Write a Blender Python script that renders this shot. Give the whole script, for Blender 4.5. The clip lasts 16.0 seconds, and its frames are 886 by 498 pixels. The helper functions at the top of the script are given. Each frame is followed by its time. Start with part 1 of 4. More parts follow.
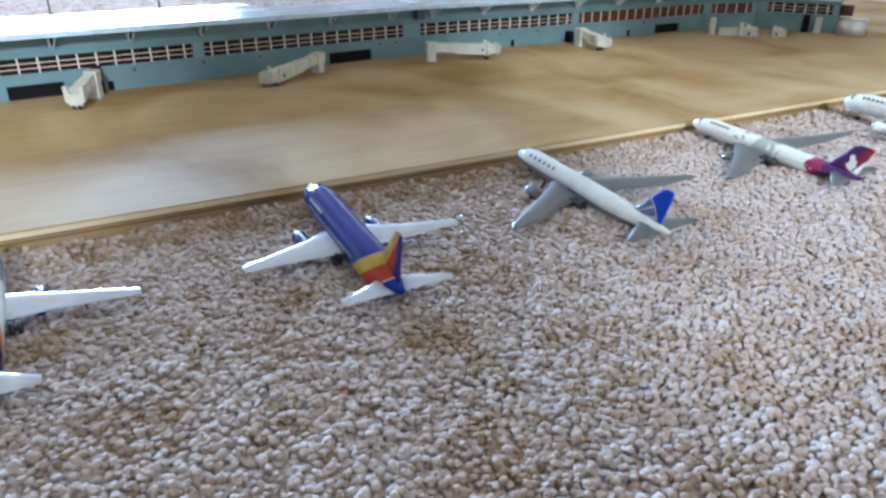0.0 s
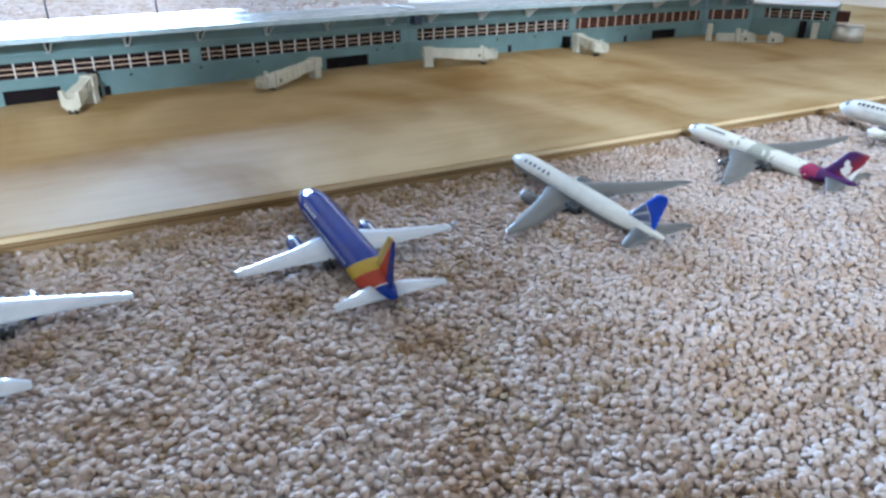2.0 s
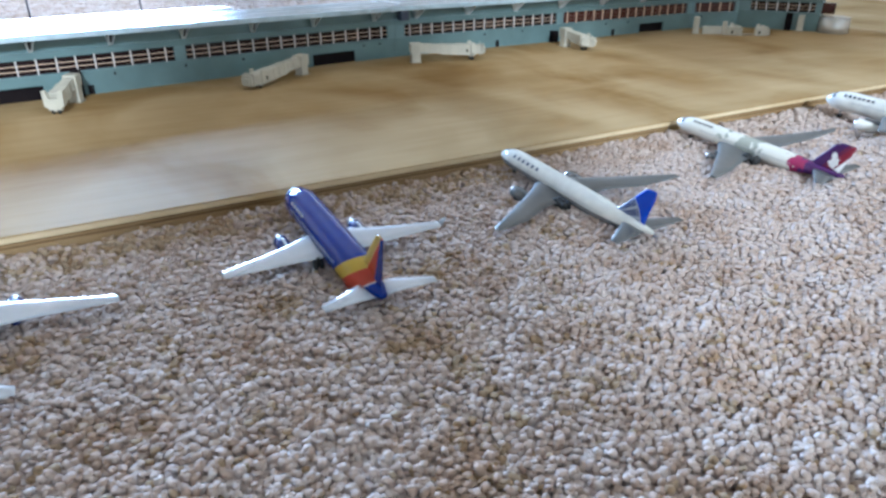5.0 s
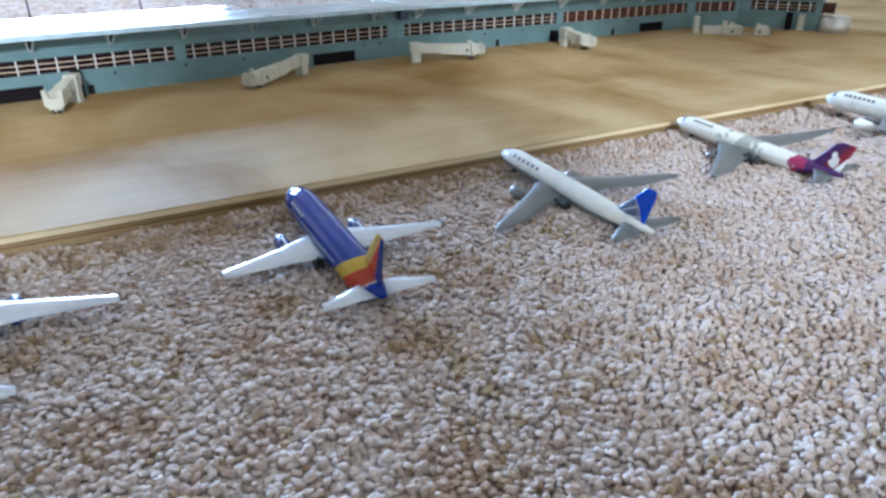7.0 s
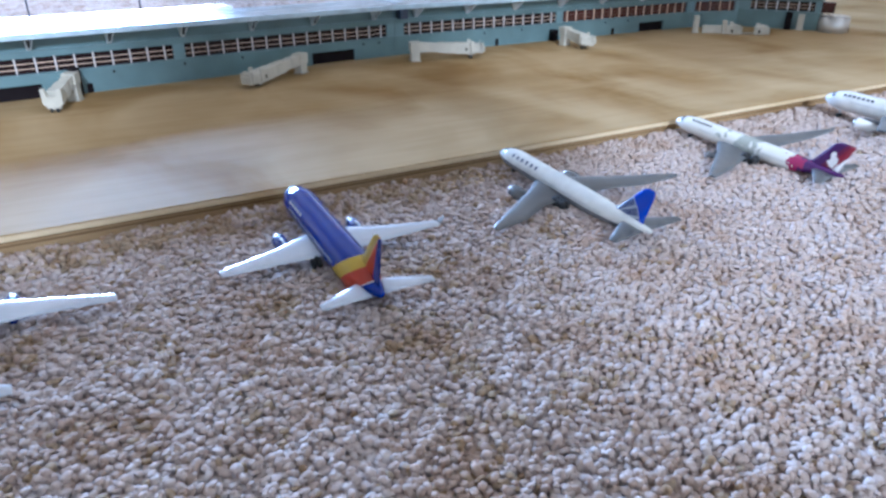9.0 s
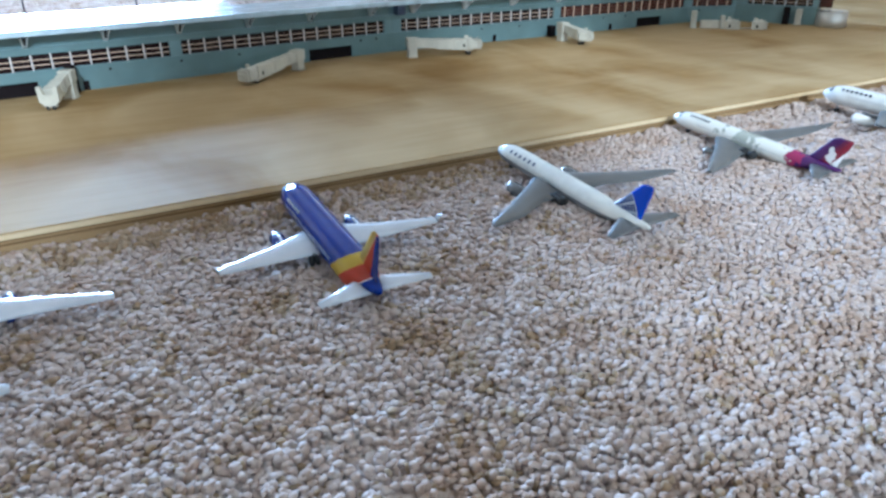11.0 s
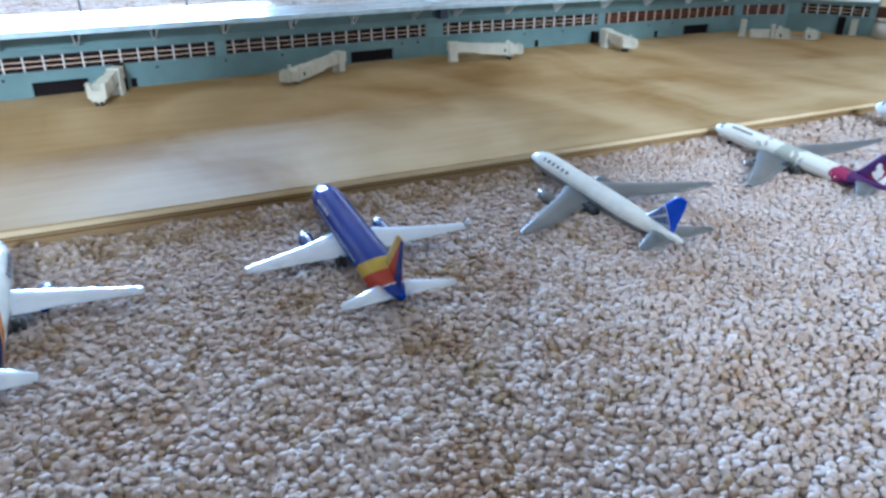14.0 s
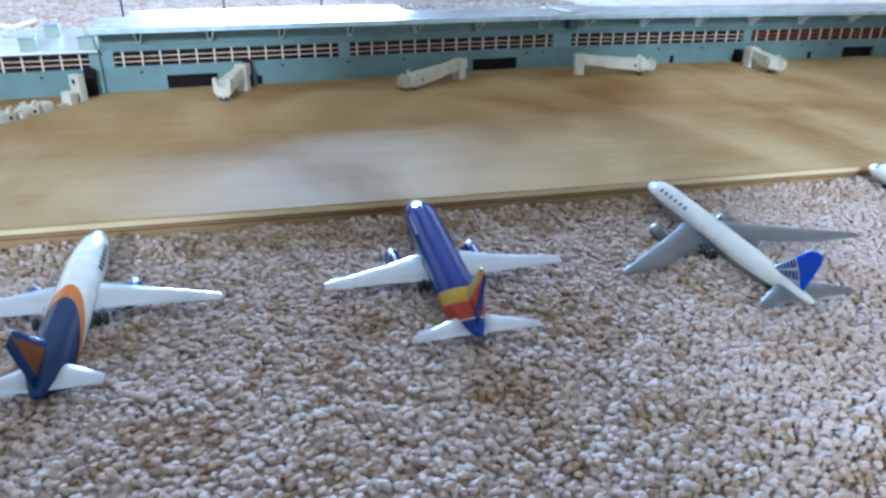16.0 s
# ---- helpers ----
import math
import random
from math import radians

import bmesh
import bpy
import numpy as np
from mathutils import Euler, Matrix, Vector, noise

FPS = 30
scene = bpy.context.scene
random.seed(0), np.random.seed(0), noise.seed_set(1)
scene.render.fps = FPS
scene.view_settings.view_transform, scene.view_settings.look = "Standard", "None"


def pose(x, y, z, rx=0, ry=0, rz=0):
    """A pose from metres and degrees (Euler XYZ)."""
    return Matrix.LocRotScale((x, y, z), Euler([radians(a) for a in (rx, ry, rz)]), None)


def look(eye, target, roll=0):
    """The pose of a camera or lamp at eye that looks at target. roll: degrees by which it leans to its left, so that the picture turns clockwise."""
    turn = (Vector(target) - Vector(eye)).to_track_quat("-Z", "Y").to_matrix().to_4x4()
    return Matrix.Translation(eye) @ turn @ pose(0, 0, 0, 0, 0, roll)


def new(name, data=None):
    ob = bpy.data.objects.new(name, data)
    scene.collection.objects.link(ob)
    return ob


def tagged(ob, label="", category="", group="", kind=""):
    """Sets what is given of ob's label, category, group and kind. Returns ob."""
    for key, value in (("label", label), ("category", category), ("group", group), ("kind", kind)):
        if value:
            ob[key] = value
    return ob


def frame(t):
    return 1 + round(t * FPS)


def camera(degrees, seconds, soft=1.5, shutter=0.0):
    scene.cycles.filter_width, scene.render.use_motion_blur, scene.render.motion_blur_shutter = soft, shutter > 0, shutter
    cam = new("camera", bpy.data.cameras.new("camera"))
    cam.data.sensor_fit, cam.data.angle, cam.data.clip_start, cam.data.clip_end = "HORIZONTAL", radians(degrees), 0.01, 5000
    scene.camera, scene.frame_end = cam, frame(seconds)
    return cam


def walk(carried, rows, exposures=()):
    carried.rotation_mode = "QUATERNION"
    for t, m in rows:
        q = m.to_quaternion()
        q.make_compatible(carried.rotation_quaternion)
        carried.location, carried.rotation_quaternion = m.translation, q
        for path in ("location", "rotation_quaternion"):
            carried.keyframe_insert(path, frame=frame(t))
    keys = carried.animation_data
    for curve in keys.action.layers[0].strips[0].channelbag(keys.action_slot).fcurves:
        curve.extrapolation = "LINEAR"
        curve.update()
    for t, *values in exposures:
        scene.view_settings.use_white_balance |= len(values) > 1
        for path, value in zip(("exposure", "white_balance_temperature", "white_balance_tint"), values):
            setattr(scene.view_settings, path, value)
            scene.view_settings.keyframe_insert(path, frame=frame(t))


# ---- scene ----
cam = camera(65.9, 16.0, soft=2.8, shutter=0.5)
PATH = [
    (0, (0.002, -0.011, 0.176), (0.838, 1.591, -0.682), -0.0),
    (0.5, (0.004, -0.012, 0.176), (0.848, 1.591, -0.673), 0.1),
    (1, (0.006, -0.012, 0.176), (0.845, 1.595, -0.669), -0.0),
    (1.5, (0.006, -0.012, 0.176), (0.845, 1.594, -0.669), -0.0),
    (2, (0.005, -0.012, 0.176), (0.846, 1.594, -0.669), 0.1),
    (2.5, (0.006, -0.011, 0.177), (0.845, 1.59, -0.679), -0.2),
    (3, (0.006, -0.012, 0.176), (0.848, 1.589, -0.677), -0.1),
    (3.5, (0.008, -0.009, 0.176), (0.871, 1.573, -0.691), -0.3),
    (4, (0.007, -0.01, 0.176), (0.871, 1.576, -0.683), -0.3),
    (6.5, (0.007, -0.01, 0.176), (0.868, 1.578, -0.68), -0.3),
    (7, (0.007, -0.01, 0.176), (0.869, 1.578, -0.682), -0.3),
    (7.5, (0.008, -0.009, 0.176), (0.872, 1.573, -0.69), -0.2),
    (8, (0.008, -0.01, 0.176), (0.87, 1.576, -0.685), -0.3),
    (8.5, (0.008, -0.01, 0.176), (0.87, 1.576, -0.685), -0.3),
    (9, (0.008, -0.01, 0.176), (0.87, 1.576, -0.684), -0.2),
    (11.5, (0.009, -0.009, 0.176), (0.871, 1.568, -0.701), -0.4),
    (12, (0.012, -0.007, 0.176), (0.868, 1.569, -0.709), -0.5),
    (12.5, (0.014, -0.007, 0.176), (0.843, 1.582, -0.711), -0.3),
    (13, (0.015, -0.006, 0.176), (0.835, 1.583, -0.719), -0.2),
    (13.5, (0.015, -0.01, 0.177), (0.798, 1.609, -0.699), -0.0),
    (14, (0.016, -0.011, 0.177), (0.779, 1.624, -0.685), 0.1),
    (14.5, (0.024, -0.003, 0.177), (0.646, 1.699, -0.668), 0.9),
    (15, (0.039, 0.011, 0.177), (0.486, 1.773, -0.656), 1.3),
    (15.5, (0.04, 0.011, 0.179), (0.48, 1.77, -0.666), 1.1),
    (16, (0.04, 0.012, 0.178), (0.486, 1.764, -0.677), 1.0),
]
EXPOSURE = [(0, 0.0, 5110, 6), (7.0, 0.0, 5110, 6), (7.5, 0.01, 4970, 9), (8.0, 0.02, 4740, 15), (8.5, 0.01, 4860, 8), (9.0, 0.01, 4790, 13), (11.5, 0.0, 4930, 3), (12.0, 0.0, 4690, 15), (12.5, 0.0, 4700, 16), (13.0, 0.0, 4700, 16), (13.5, 0.0, 4760, 5), (14.5, 0.0, 4800, 5), (15.0, -0.02, 4770, 5), (16.0, -0.02, 4770, 5)]
walk(cam, [(t, look(eye, target, roll)) for t, eye, target, roll in PATH], EXPOSURE)

import itertools

# ---------- world, sun light through windows, exposure ----------
world = bpy.data.worlds.new("world")
scene.world = world
world.use_nodes = True
wn = world.node_tree.nodes
sky = wn.new("ShaderNodeTexSky")
sky.sky_type, sky.sun_disc = "NISHITA", False
sky.sun_elevation, sky.sun_rotation = radians(25), radians(193)
wn["Background"].inputs["Strength"].default_value = 0.03
world.node_tree.links.new(sky.outputs[0], wn["Background"].inputs["Color"])


def window_light(name, m, w, h, power, color, spread):
    """Daylight that comes in through one opening of the room."""
    data = bpy.data.lights.new(name, "AREA")
    data.shape, data.size, data.size_y, data.energy, data.color = "RECTANGLE", w, h, power, color
    data.spread = radians(spread)
    ob = new(name, data)
    ob.matrix_world = m
    return ob


window_light("daylight_north", look((0.20, 6.48, 1.20), (0.12, 0.4, 0.1)), 2.10, 1.56, 268, (0.58, 0.76, 1.0), 80)
sun = new("sun", bpy.data.lights.new("sun", "SUN"))
sun.data.energy, sun.data.angle, sun.data.color = 3.5, radians(5.5), (0.98, 0.97, 0.91)
sun.matrix_world = look((-0.236, -0.972, 0.466), (0, 0, 0))


# ---------- materials ----------
def nodes_of(name):
    m = bpy.data.materials.new(name)
    m.use_nodes = True
    return m, m.node_tree, m.node_tree.nodes["Principled BSDF"]


def node(tree, kind, **values):
    n = tree.nodes.new(kind)
    for key, value in values.items():
        n.inputs[key].default_value = value
    return n


def mathn(tree, op, a, b):
    n = tree.nodes.new("ShaderNodeMath")
    n.operation = op
    for i, v in enumerate((a, b)):
        if isinstance(v, (int, float)):
            n.inputs[i].default_value = v
        else:
            tree.links.new(v, n.inputs[i])
    return n.outputs[0]


def ramp(tree, source, stops, constant=False):
    n = tree.nodes.new("ShaderNodeValToRGB")
    r = n.color_ramp
    r.interpolation = "CONSTANT" if constant else "LINEAR"
    while len(r.elements) < len(stops):
        r.elements.new(0.5)
    for e, (p, c) in zip(r.elements, stops):
        e.position, e.color = p, (*c, 1)
    tree.links.new(source, n.inputs[0])
    return n.outputs[0]


def mixed(tree, fac, a, b, blend="MIX"):
    n = tree.nodes.new("ShaderNodeMix")
    n.data_type, n.blend_type = "RGBA", blend
    for i, v in ((0, fac), (6, a), (7, b)):
        if isinstance(v, (int, float)):
            n.inputs[i].default_value = v
        elif isinstance(v, tuple):
            n.inputs[i].default_value = (*v, 1)
        else:
            tree.links.new(v, n.inputs[i])
    return n.outputs[2]


def surface(name, color, rough=0.5, metal=0.0, coat=0.0, vary=0.12, scale=60.0, bump=0.15, bump_scale=900.0, gloss=0.5):
    """A plain painted or moulded surface with grime at two scales and fine relief."""
    m, t, p = nodes_of(name)
    co = t.nodes.new("ShaderNodeTexCoord").outputs["Object"]
    big = node(t, "ShaderNodeTexNoise", Scale=scale, Detail=4.0)
    small = node(t, "ShaderNodeTexNoise", Scale=bump_scale, Detail=2.0)
    t.links.new(co, big.inputs["Vector"])
    t.links.new(co, small.inputs["Vector"])
    dark = tuple(c * (1 - vary) for c in color)
    lite = tuple(min(1, c * (1 + vary * 0.6)) for c in color)
    t.links.new(ramp(t, big.outputs[0], [(0.3, dark), (0.7, lite)]), p.inputs["Base Color"])
    t.links.new(ramp(t, big.outputs[0], [(0.3, (rough * 1.2,) * 3), (0.7, (rough * 0.85,) * 3)]), p.inputs["Roughness"])
    p.inputs["Metallic"].default_value = metal
    p.inputs["Specular IOR Level"].default_value = gloss
    p.inputs["Coat Weight"].default_value = coat
    p.inputs["Coat Roughness"].default_value = 0.12
    b = node(t, "ShaderNodeBump", Strength=bump, Distance=0.0002)
    t.links.new(small.outputs[0], b.inputs["Height"])
    t.links.new(b.outputs[0], p.inputs["Normal"])
    return m


def livery(name, slope, stops, rough=0.11, belly=None, panel=None):
    """Paint in bands: each band begins at a place along the model, y + slope * z, from the tail forwards; belly: height and colour of an underside; panel: colour between a leading and a trailing line, each y at z = 0 and its slope."""
    m, t, p = nodes_of(name)
    co = t.nodes.new("ShaderNodeTexCoord").outputs["Object"]
    xyz = t.nodes.new("ShaderNodeSeparateXYZ")
    t.links.new(co, xyz.inputs[0])
    s = mathn(t, "ADD", xyz.outputs[1], mathn(t, "MULTIPLY", xyz.outputs[2], slope))
    s = mathn(t, "ADD", mathn(t, "MULTIPLY", s, 5.0), 0.5)
    base = ramp(t, s, [(min(1, max(0, a * 5 + 0.5)), c) for a, c in stops], True)
    if belly:
        base = mixed(t, mathn(t, "LESS_THAN", xyz.outputs[2], belly[0]), base, belly[1])
    if panel:
        front, rear, color = panel
        fore = mathn(t, "ADD", mathn(t, "MULTIPLY", xyz.outputs[2], front[1]), front[0])
        aft = mathn(t, "ADD", mathn(t, "MULTIPLY", xyz.outputs[2], rear[1]), rear[0])
        inside = mathn(t, "MULTIPLY", mathn(t, "LESS_THAN", xyz.outputs[1], fore), mathn(t, "GREATER_THAN", xyz.outputs[1], aft))
        base = mixed(t, inside, base, color)
    grime = node(t, "ShaderNodeTexNoise", Scale=90.0, Detail=4.0)
    t.links.new(co, grime.inputs["Vector"])
    t.links.new(mixed(t, 1.0, base, ramp(t, grime.outputs[0], [(0.3, (0.86,) * 3), (0.6, (1.0,) * 3)]), "MULTIPLY"), p.inputs["Base Color"])
    p.inputs["Roughness"].default_value = rough
    p.inputs["Coat Weight"].default_value = 0.08
    p.inputs["Coat Roughness"].default_value = 0.04
    p.inputs["Specular IOR Level"].default_value = 0.22
    return m


def carpet_material(name, far):
    m, t, p = nodes_of(name)
    geo = t.nodes.new("ShaderNodeNewGeometry")
    co = t.nodes.new("ShaderNodeTexCoord").outputs["Object"]
    patch = node(t, "ShaderNodeTexNoise", Scale=24.0, Detail=5.0, Roughness=0.65)
    t.links.new(co, patch.inputs["Vector"])
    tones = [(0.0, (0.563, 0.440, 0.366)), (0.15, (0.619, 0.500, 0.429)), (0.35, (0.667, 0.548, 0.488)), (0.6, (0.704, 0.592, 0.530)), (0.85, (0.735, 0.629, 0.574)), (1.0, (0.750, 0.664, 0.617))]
    if name == "brown_carpet_yarn":
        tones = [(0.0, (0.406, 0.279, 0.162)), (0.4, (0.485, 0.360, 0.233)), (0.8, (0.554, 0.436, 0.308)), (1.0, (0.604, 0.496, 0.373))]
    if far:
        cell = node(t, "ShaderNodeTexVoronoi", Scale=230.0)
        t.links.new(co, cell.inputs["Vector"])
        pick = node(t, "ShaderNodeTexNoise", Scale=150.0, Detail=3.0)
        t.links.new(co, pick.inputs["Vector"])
        # Darker yarn tones put the shade between unbuilt tufts into the colour.
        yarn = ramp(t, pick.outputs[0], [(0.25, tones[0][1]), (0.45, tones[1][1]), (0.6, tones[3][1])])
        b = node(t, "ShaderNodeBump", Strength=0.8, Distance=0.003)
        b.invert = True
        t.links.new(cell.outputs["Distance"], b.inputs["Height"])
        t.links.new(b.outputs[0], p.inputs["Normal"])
    else:
        yarn = ramp(t, geo.outputs["Random Per Island"], tones)
        fuzz = node(t, "ShaderNodeTexNoise", Scale=1100.0, Detail=3.0)
        t.links.new(co, fuzz.inputs["Vector"])
        b = node(t, "ShaderNodeBump", Strength=0.30, Distance=0.0010)
        t.links.new(fuzz.outputs[0], b.inputs["Height"])
        t.links.new(b.outputs[0], p.inputs["Normal"])
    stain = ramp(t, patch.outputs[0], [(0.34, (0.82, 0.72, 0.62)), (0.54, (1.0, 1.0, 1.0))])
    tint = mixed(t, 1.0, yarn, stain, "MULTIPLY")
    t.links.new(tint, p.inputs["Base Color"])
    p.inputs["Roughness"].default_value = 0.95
    p.inputs["Sheen Weight"].default_value = 0.12
    p.inputs["Specular IOR Level"].default_value = 0.2
    if not far:
        # thin fibres let part of the light through
        glow = t.nodes.new("ShaderNodeBsdfTranslucent")
        t.links.new(mixed(t, 1.0, tint, tint, "MULTIPLY"), glow.inputs["Color"])
        both = node(t, "ShaderNodeMixShader", Fac=0.30)
        t.links.new(p.outputs[0], both.inputs[1])
        t.links.new(glow.outputs[0], both.inputs[2])
        t.links.new(both.outputs[0], t.nodes["Material Output"].inputs["Surface"])
    return m


def plywood_material(name, dark, lite, rough, edge=False):
    """Varnished veneer with grain along x, wide flame figure and brown clouds."""
    m, t, p = nodes_of(name)
    co = t.nodes.new("ShaderNodeTexCoord").outputs["Object"]

    def stretched(scale, sx, sy, detail):
        mp = t.nodes.new("ShaderNodeMapping")
        mp.inputs["Scale"].default_value = (sx, sy, sy if edge else 1)
        t.links.new(co, mp.inputs["Vector"])
        n = node(t, "ShaderNodeTexNoise", Scale=scale, Detail=detail, Distortion=0.6)
        t.links.new(mp.outputs[0], n.inputs["Vector"])
        return n.outputs[0]

    grain = stretched(60, 0.06 if edge else 0.16, 1.6, 5.0)
    figure = stretched(9, 0.5 if edge else 1.1, 1.0 if edge else 0.75, 3.0)
    cloud = stretched(9, 1.15, 0.75, 4.0)
    base = ramp(t, figure, [(0.3, dark), (0.5, tuple((a + b) / 2 for a, b in zip(dark, lite))), (0.68, lite)])
    base = mixed(t, 1.0, base, ramp(t, grain, [(0.35, (0.92, 0.90, 0.87)), (0.6, (1, 1, 1))]), "MULTIPLY")
    base = mixed(t, 1.0, base, ramp(t, cloud, [(0.33, (0.82, 0.75, 0.63)), (0.42, (0.92, 0.89, 0.83)), (0.54, (1, 1, 1))]), "MULTIPLY")
    t.links.new(base, p.inputs["Base Color"])
    t.links.new(ramp(t, cloud, [(0.3, (rough * 1.12,) * 3), (0.7, (rough * 0.92,) * 3)]), p.inputs["Roughness"])
    p.inputs["IOR"].default_value = 1.075
    b = node(t, "ShaderNodeBump", Strength=0.35 if edge else 0.05, Distance=0.0004)
    t.links.new(grain, b.inputs["Height"])
    t.links.new(b.outputs[0], p.inputs["Normal"])
    return m


M = {
    "tuft": carpet_material("carpet_yarn", False),
    "tuft_brown": carpet_material("brown_carpet_yarn", False),
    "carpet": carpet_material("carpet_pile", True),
    "ply_face": plywood_material("plywood_face", (0.300, 0.200, 0.088), (0.412, 0.302, 0.160), 0.58),
    "ply_edge": plywood_material("plywood_edge", (0.24, 0.15, 0.07), (0.42, 0.30, 0.16), 0.6, True),
    "ply_core": plywood_material("plywood_core", (0.12, 0.070, 0.032), (0.28, 0.185, 0.09), 0.65, True),
    "ply_pale": plywood_material("plywood_pale_edge", (0.55, 0.43, 0.26), (0.72, 0.60, 0.40), 0.5, True),
    "room": surface("room_paint", (0.66, 0.52, 0.37), 0.7, scale=3, bump_scale=200),
    "ceiling": surface("ceiling_paint", (0.8, 0.70, 0.55), 0.8, scale=3, bump_scale=150),
    "white_trim": surface("white_trim_paint", (0.8, 0.8, 0.78), 0.4),
    "teal": surface("teal_plastic", (0.130, 0.203, 0.208), 0.45, scale=25, vary=0.18),
    "teal_light": surface("pale_teal_plastic", (0.165, 0.25, 0.26), 0.45, scale=25),
    "roof": surface("white_roof_plastic", (0.62, 0.64, 0.66), 0.22, scale=18, vary=0.2),
    "roof_grey": surface("grey_roof_plastic", (0.50, 0.53, 0.56), 0.26, scale=18, vary=0.2),
    "mullion": surface("pale_mullion_plastic", (0.66, 0.61, 0.58), 0.4),
    "fascia": surface("shaded_blue_fascia", (0.46, 0.57, 0.63), 0.35, vary=0.2),
    # White roof's front edge: its bluish shade is put into the colour.
    "eave": surface("pale_grey_plastic", (0.60, 0.66, 0.68), 0.4),
    "bracket": surface("white_bracket_plastic", (0.80, 0.82, 0.83), 0.35),
    "bar": surface("pinkish_bar_plastic", (0.80, 0.58, 0.42), 0.4),
    "bar_brown": surface("brown_bar_plastic", (0.24, 0.10, 0.07), 0.4),
    "pane": surface("maroon_glazing", (0.020, 0.012, 0.013), 0.12, scale=40, vary=0.4, gloss=0.2),
    "pane_red": surface("red_brown_glazing", (0.065, 0.022, 0.016), 0.2, scale=40, vary=0.3, gloss=0.25),
    "dark": surface("black_doorway", (0.012, 0.009, 0.010), 0.8, gloss=0.08),
    "ivory": surface("ivory_plastic", (0.51, 0.485, 0.40), 0.42, vary=0.15),
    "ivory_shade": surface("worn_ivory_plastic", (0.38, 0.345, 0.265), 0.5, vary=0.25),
    "tyre": surface("black_rubber", (0.02, 0.02, 0.02), 0.7),
    "box_green": surface("grey_green_plastic", (0.30, 0.36, 0.33), 0.5),
    "silver": surface("silver_plastic", (0.55, 0.54, 0.50), 0.22, metal=0.6),
    "wing_white": surface("white_wing_paint", (0.52, 0.55, 0.61), 0.16, coat=0.6, scale=45),
    "wing_grey": surface("grey_wing_paint", (0.115, 0.118, 0.12), 0.40, coat=0.05, scale=45),
    "hull_white": surface("white_hull_paint", (0.80, 0.80, 0.77), 0.25, coat=0.5, vary=0.06),
    "engine_grey": surface("grey_engine_paint", (0.10, 0.104, 0.112), 0.22, coat=0.3),
    "hull_grey": surface("grey_hull_paint", (0.42, 0.44, 0.46), 0.35, coat=0.2),
    "navy": surface("navy_paint", (0.03, 0.05, 0.10), 0.3, coat=0.3),
    "blue": surface("blue_paint", (0.004, 0.02, 0.17), 0.2, coat=0.2, vary=0.2),
    "title_grey": surface("navy_grey_ink", (0.055, 0.065, 0.12), 0.4),
    "ink": surface("dark_ink", (0.02, 0.025, 0.05), 0.5),
    "metal": surface("bare_metal", (0.5, 0.5, 0.5), 0.3, metal=1.0),
}
BLUE, YEL, RED, WHITE = (0.003, 0.021, 0.20), (0.42, 0.29, 0.035), (0.35, 0.042, 0.022), (0.75, 0.75, 0.75)


# ---------- builders ----------
def link_mesh(name, bm, material, smooth=False):
    me = bpy.data.meshes.new(name)
    bmesh.ops.recalc_face_normals(bm, faces=bm.faces[:])
    if smooth:
        for f in bm.faces:
            f.smooth = True
    bm.to_mesh(me)
    bm.free()
    me.materials.append(material)
    return new(name, me)


def part(name, bm, material, parent, label="", smooth=False):
    ob = link_mesh(name, bm, material, smooth)
    ob.parent = parent
    if label:
        ob["label"] = label
    return ob


def thing(name, m, label, category, group="", kind=""):
    ob = new(name)
    ob.empty_display_size = 0.02
    ob.matrix_basis = m
    return tagged(ob, label, category, group, kind)


def box(bm, x0, x1, y0, y1, z0, z1, bevel=0.0, m=None):
    r = bmesh.ops.create_cube(bm, size=1.0)
    vs = r["verts"]
    for v in vs:
        v.co = Vector((x0 + (v.co.x + 0.5) * (x1 - x0), y0 + (v.co.y + 0.5) * (y1 - y0), z0 + (v.co.z + 0.5) * (z1 - z0)))
    if bevel:
        es = list({e for v in vs for e in v.link_edges})
        r = bmesh.ops.bevel(bm, geom=es, offset=bevel, segments=2, affect="EDGES", profile=0.6)
        vs = list({v for f in r["faces"] for v in f.verts} | {v for v in vs if v.is_valid})
    if m is not None:
        bmesh.ops.transform(bm, matrix=m, verts=[v for v in vs if v.is_valid])
    return bm


def boxed(*a, **k):
    return box(bmesh.new(), *a, **k)


def prism(bm, outline, axis, a, b):
    """A solid from a closed outline (pairs), pushed along axis 'x' or 'z' from a to b."""
    def at(p, h):
        return (h, p[0], p[1]) if axis == "x" else (p[0], p[1], h)
    lo = [bm.verts.new(at(p, a)) for p in outline]
    hi = [bm.verts.new(at(p, b)) for p in outline]
    bm.faces.new(lo)
    bm.faces.new(hi[::-1])
    n = len(outline)
    for i in range(n):
        bm.faces.new((lo[i], lo[(i + 1) % n], hi[(i + 1) % n], hi[i]))
    return bm


def rings(bm, loops, close=True):
    """Skin over a row of vertex loops of equal length, capped at both ends."""
    made = [[bm.verts.new(p) for p in loop] for loop in loops]
    for a, b in zip(made, made[1:]):
        n = len(a)
        for i in range(n):
            bm.faces.new((a[i], a[(i + 1) % n], b[(i + 1) % n], b[i]))
    if close:
        bm.faces.new(made[0])
        bm.faces.new(made[-1][::-1])
    return bm


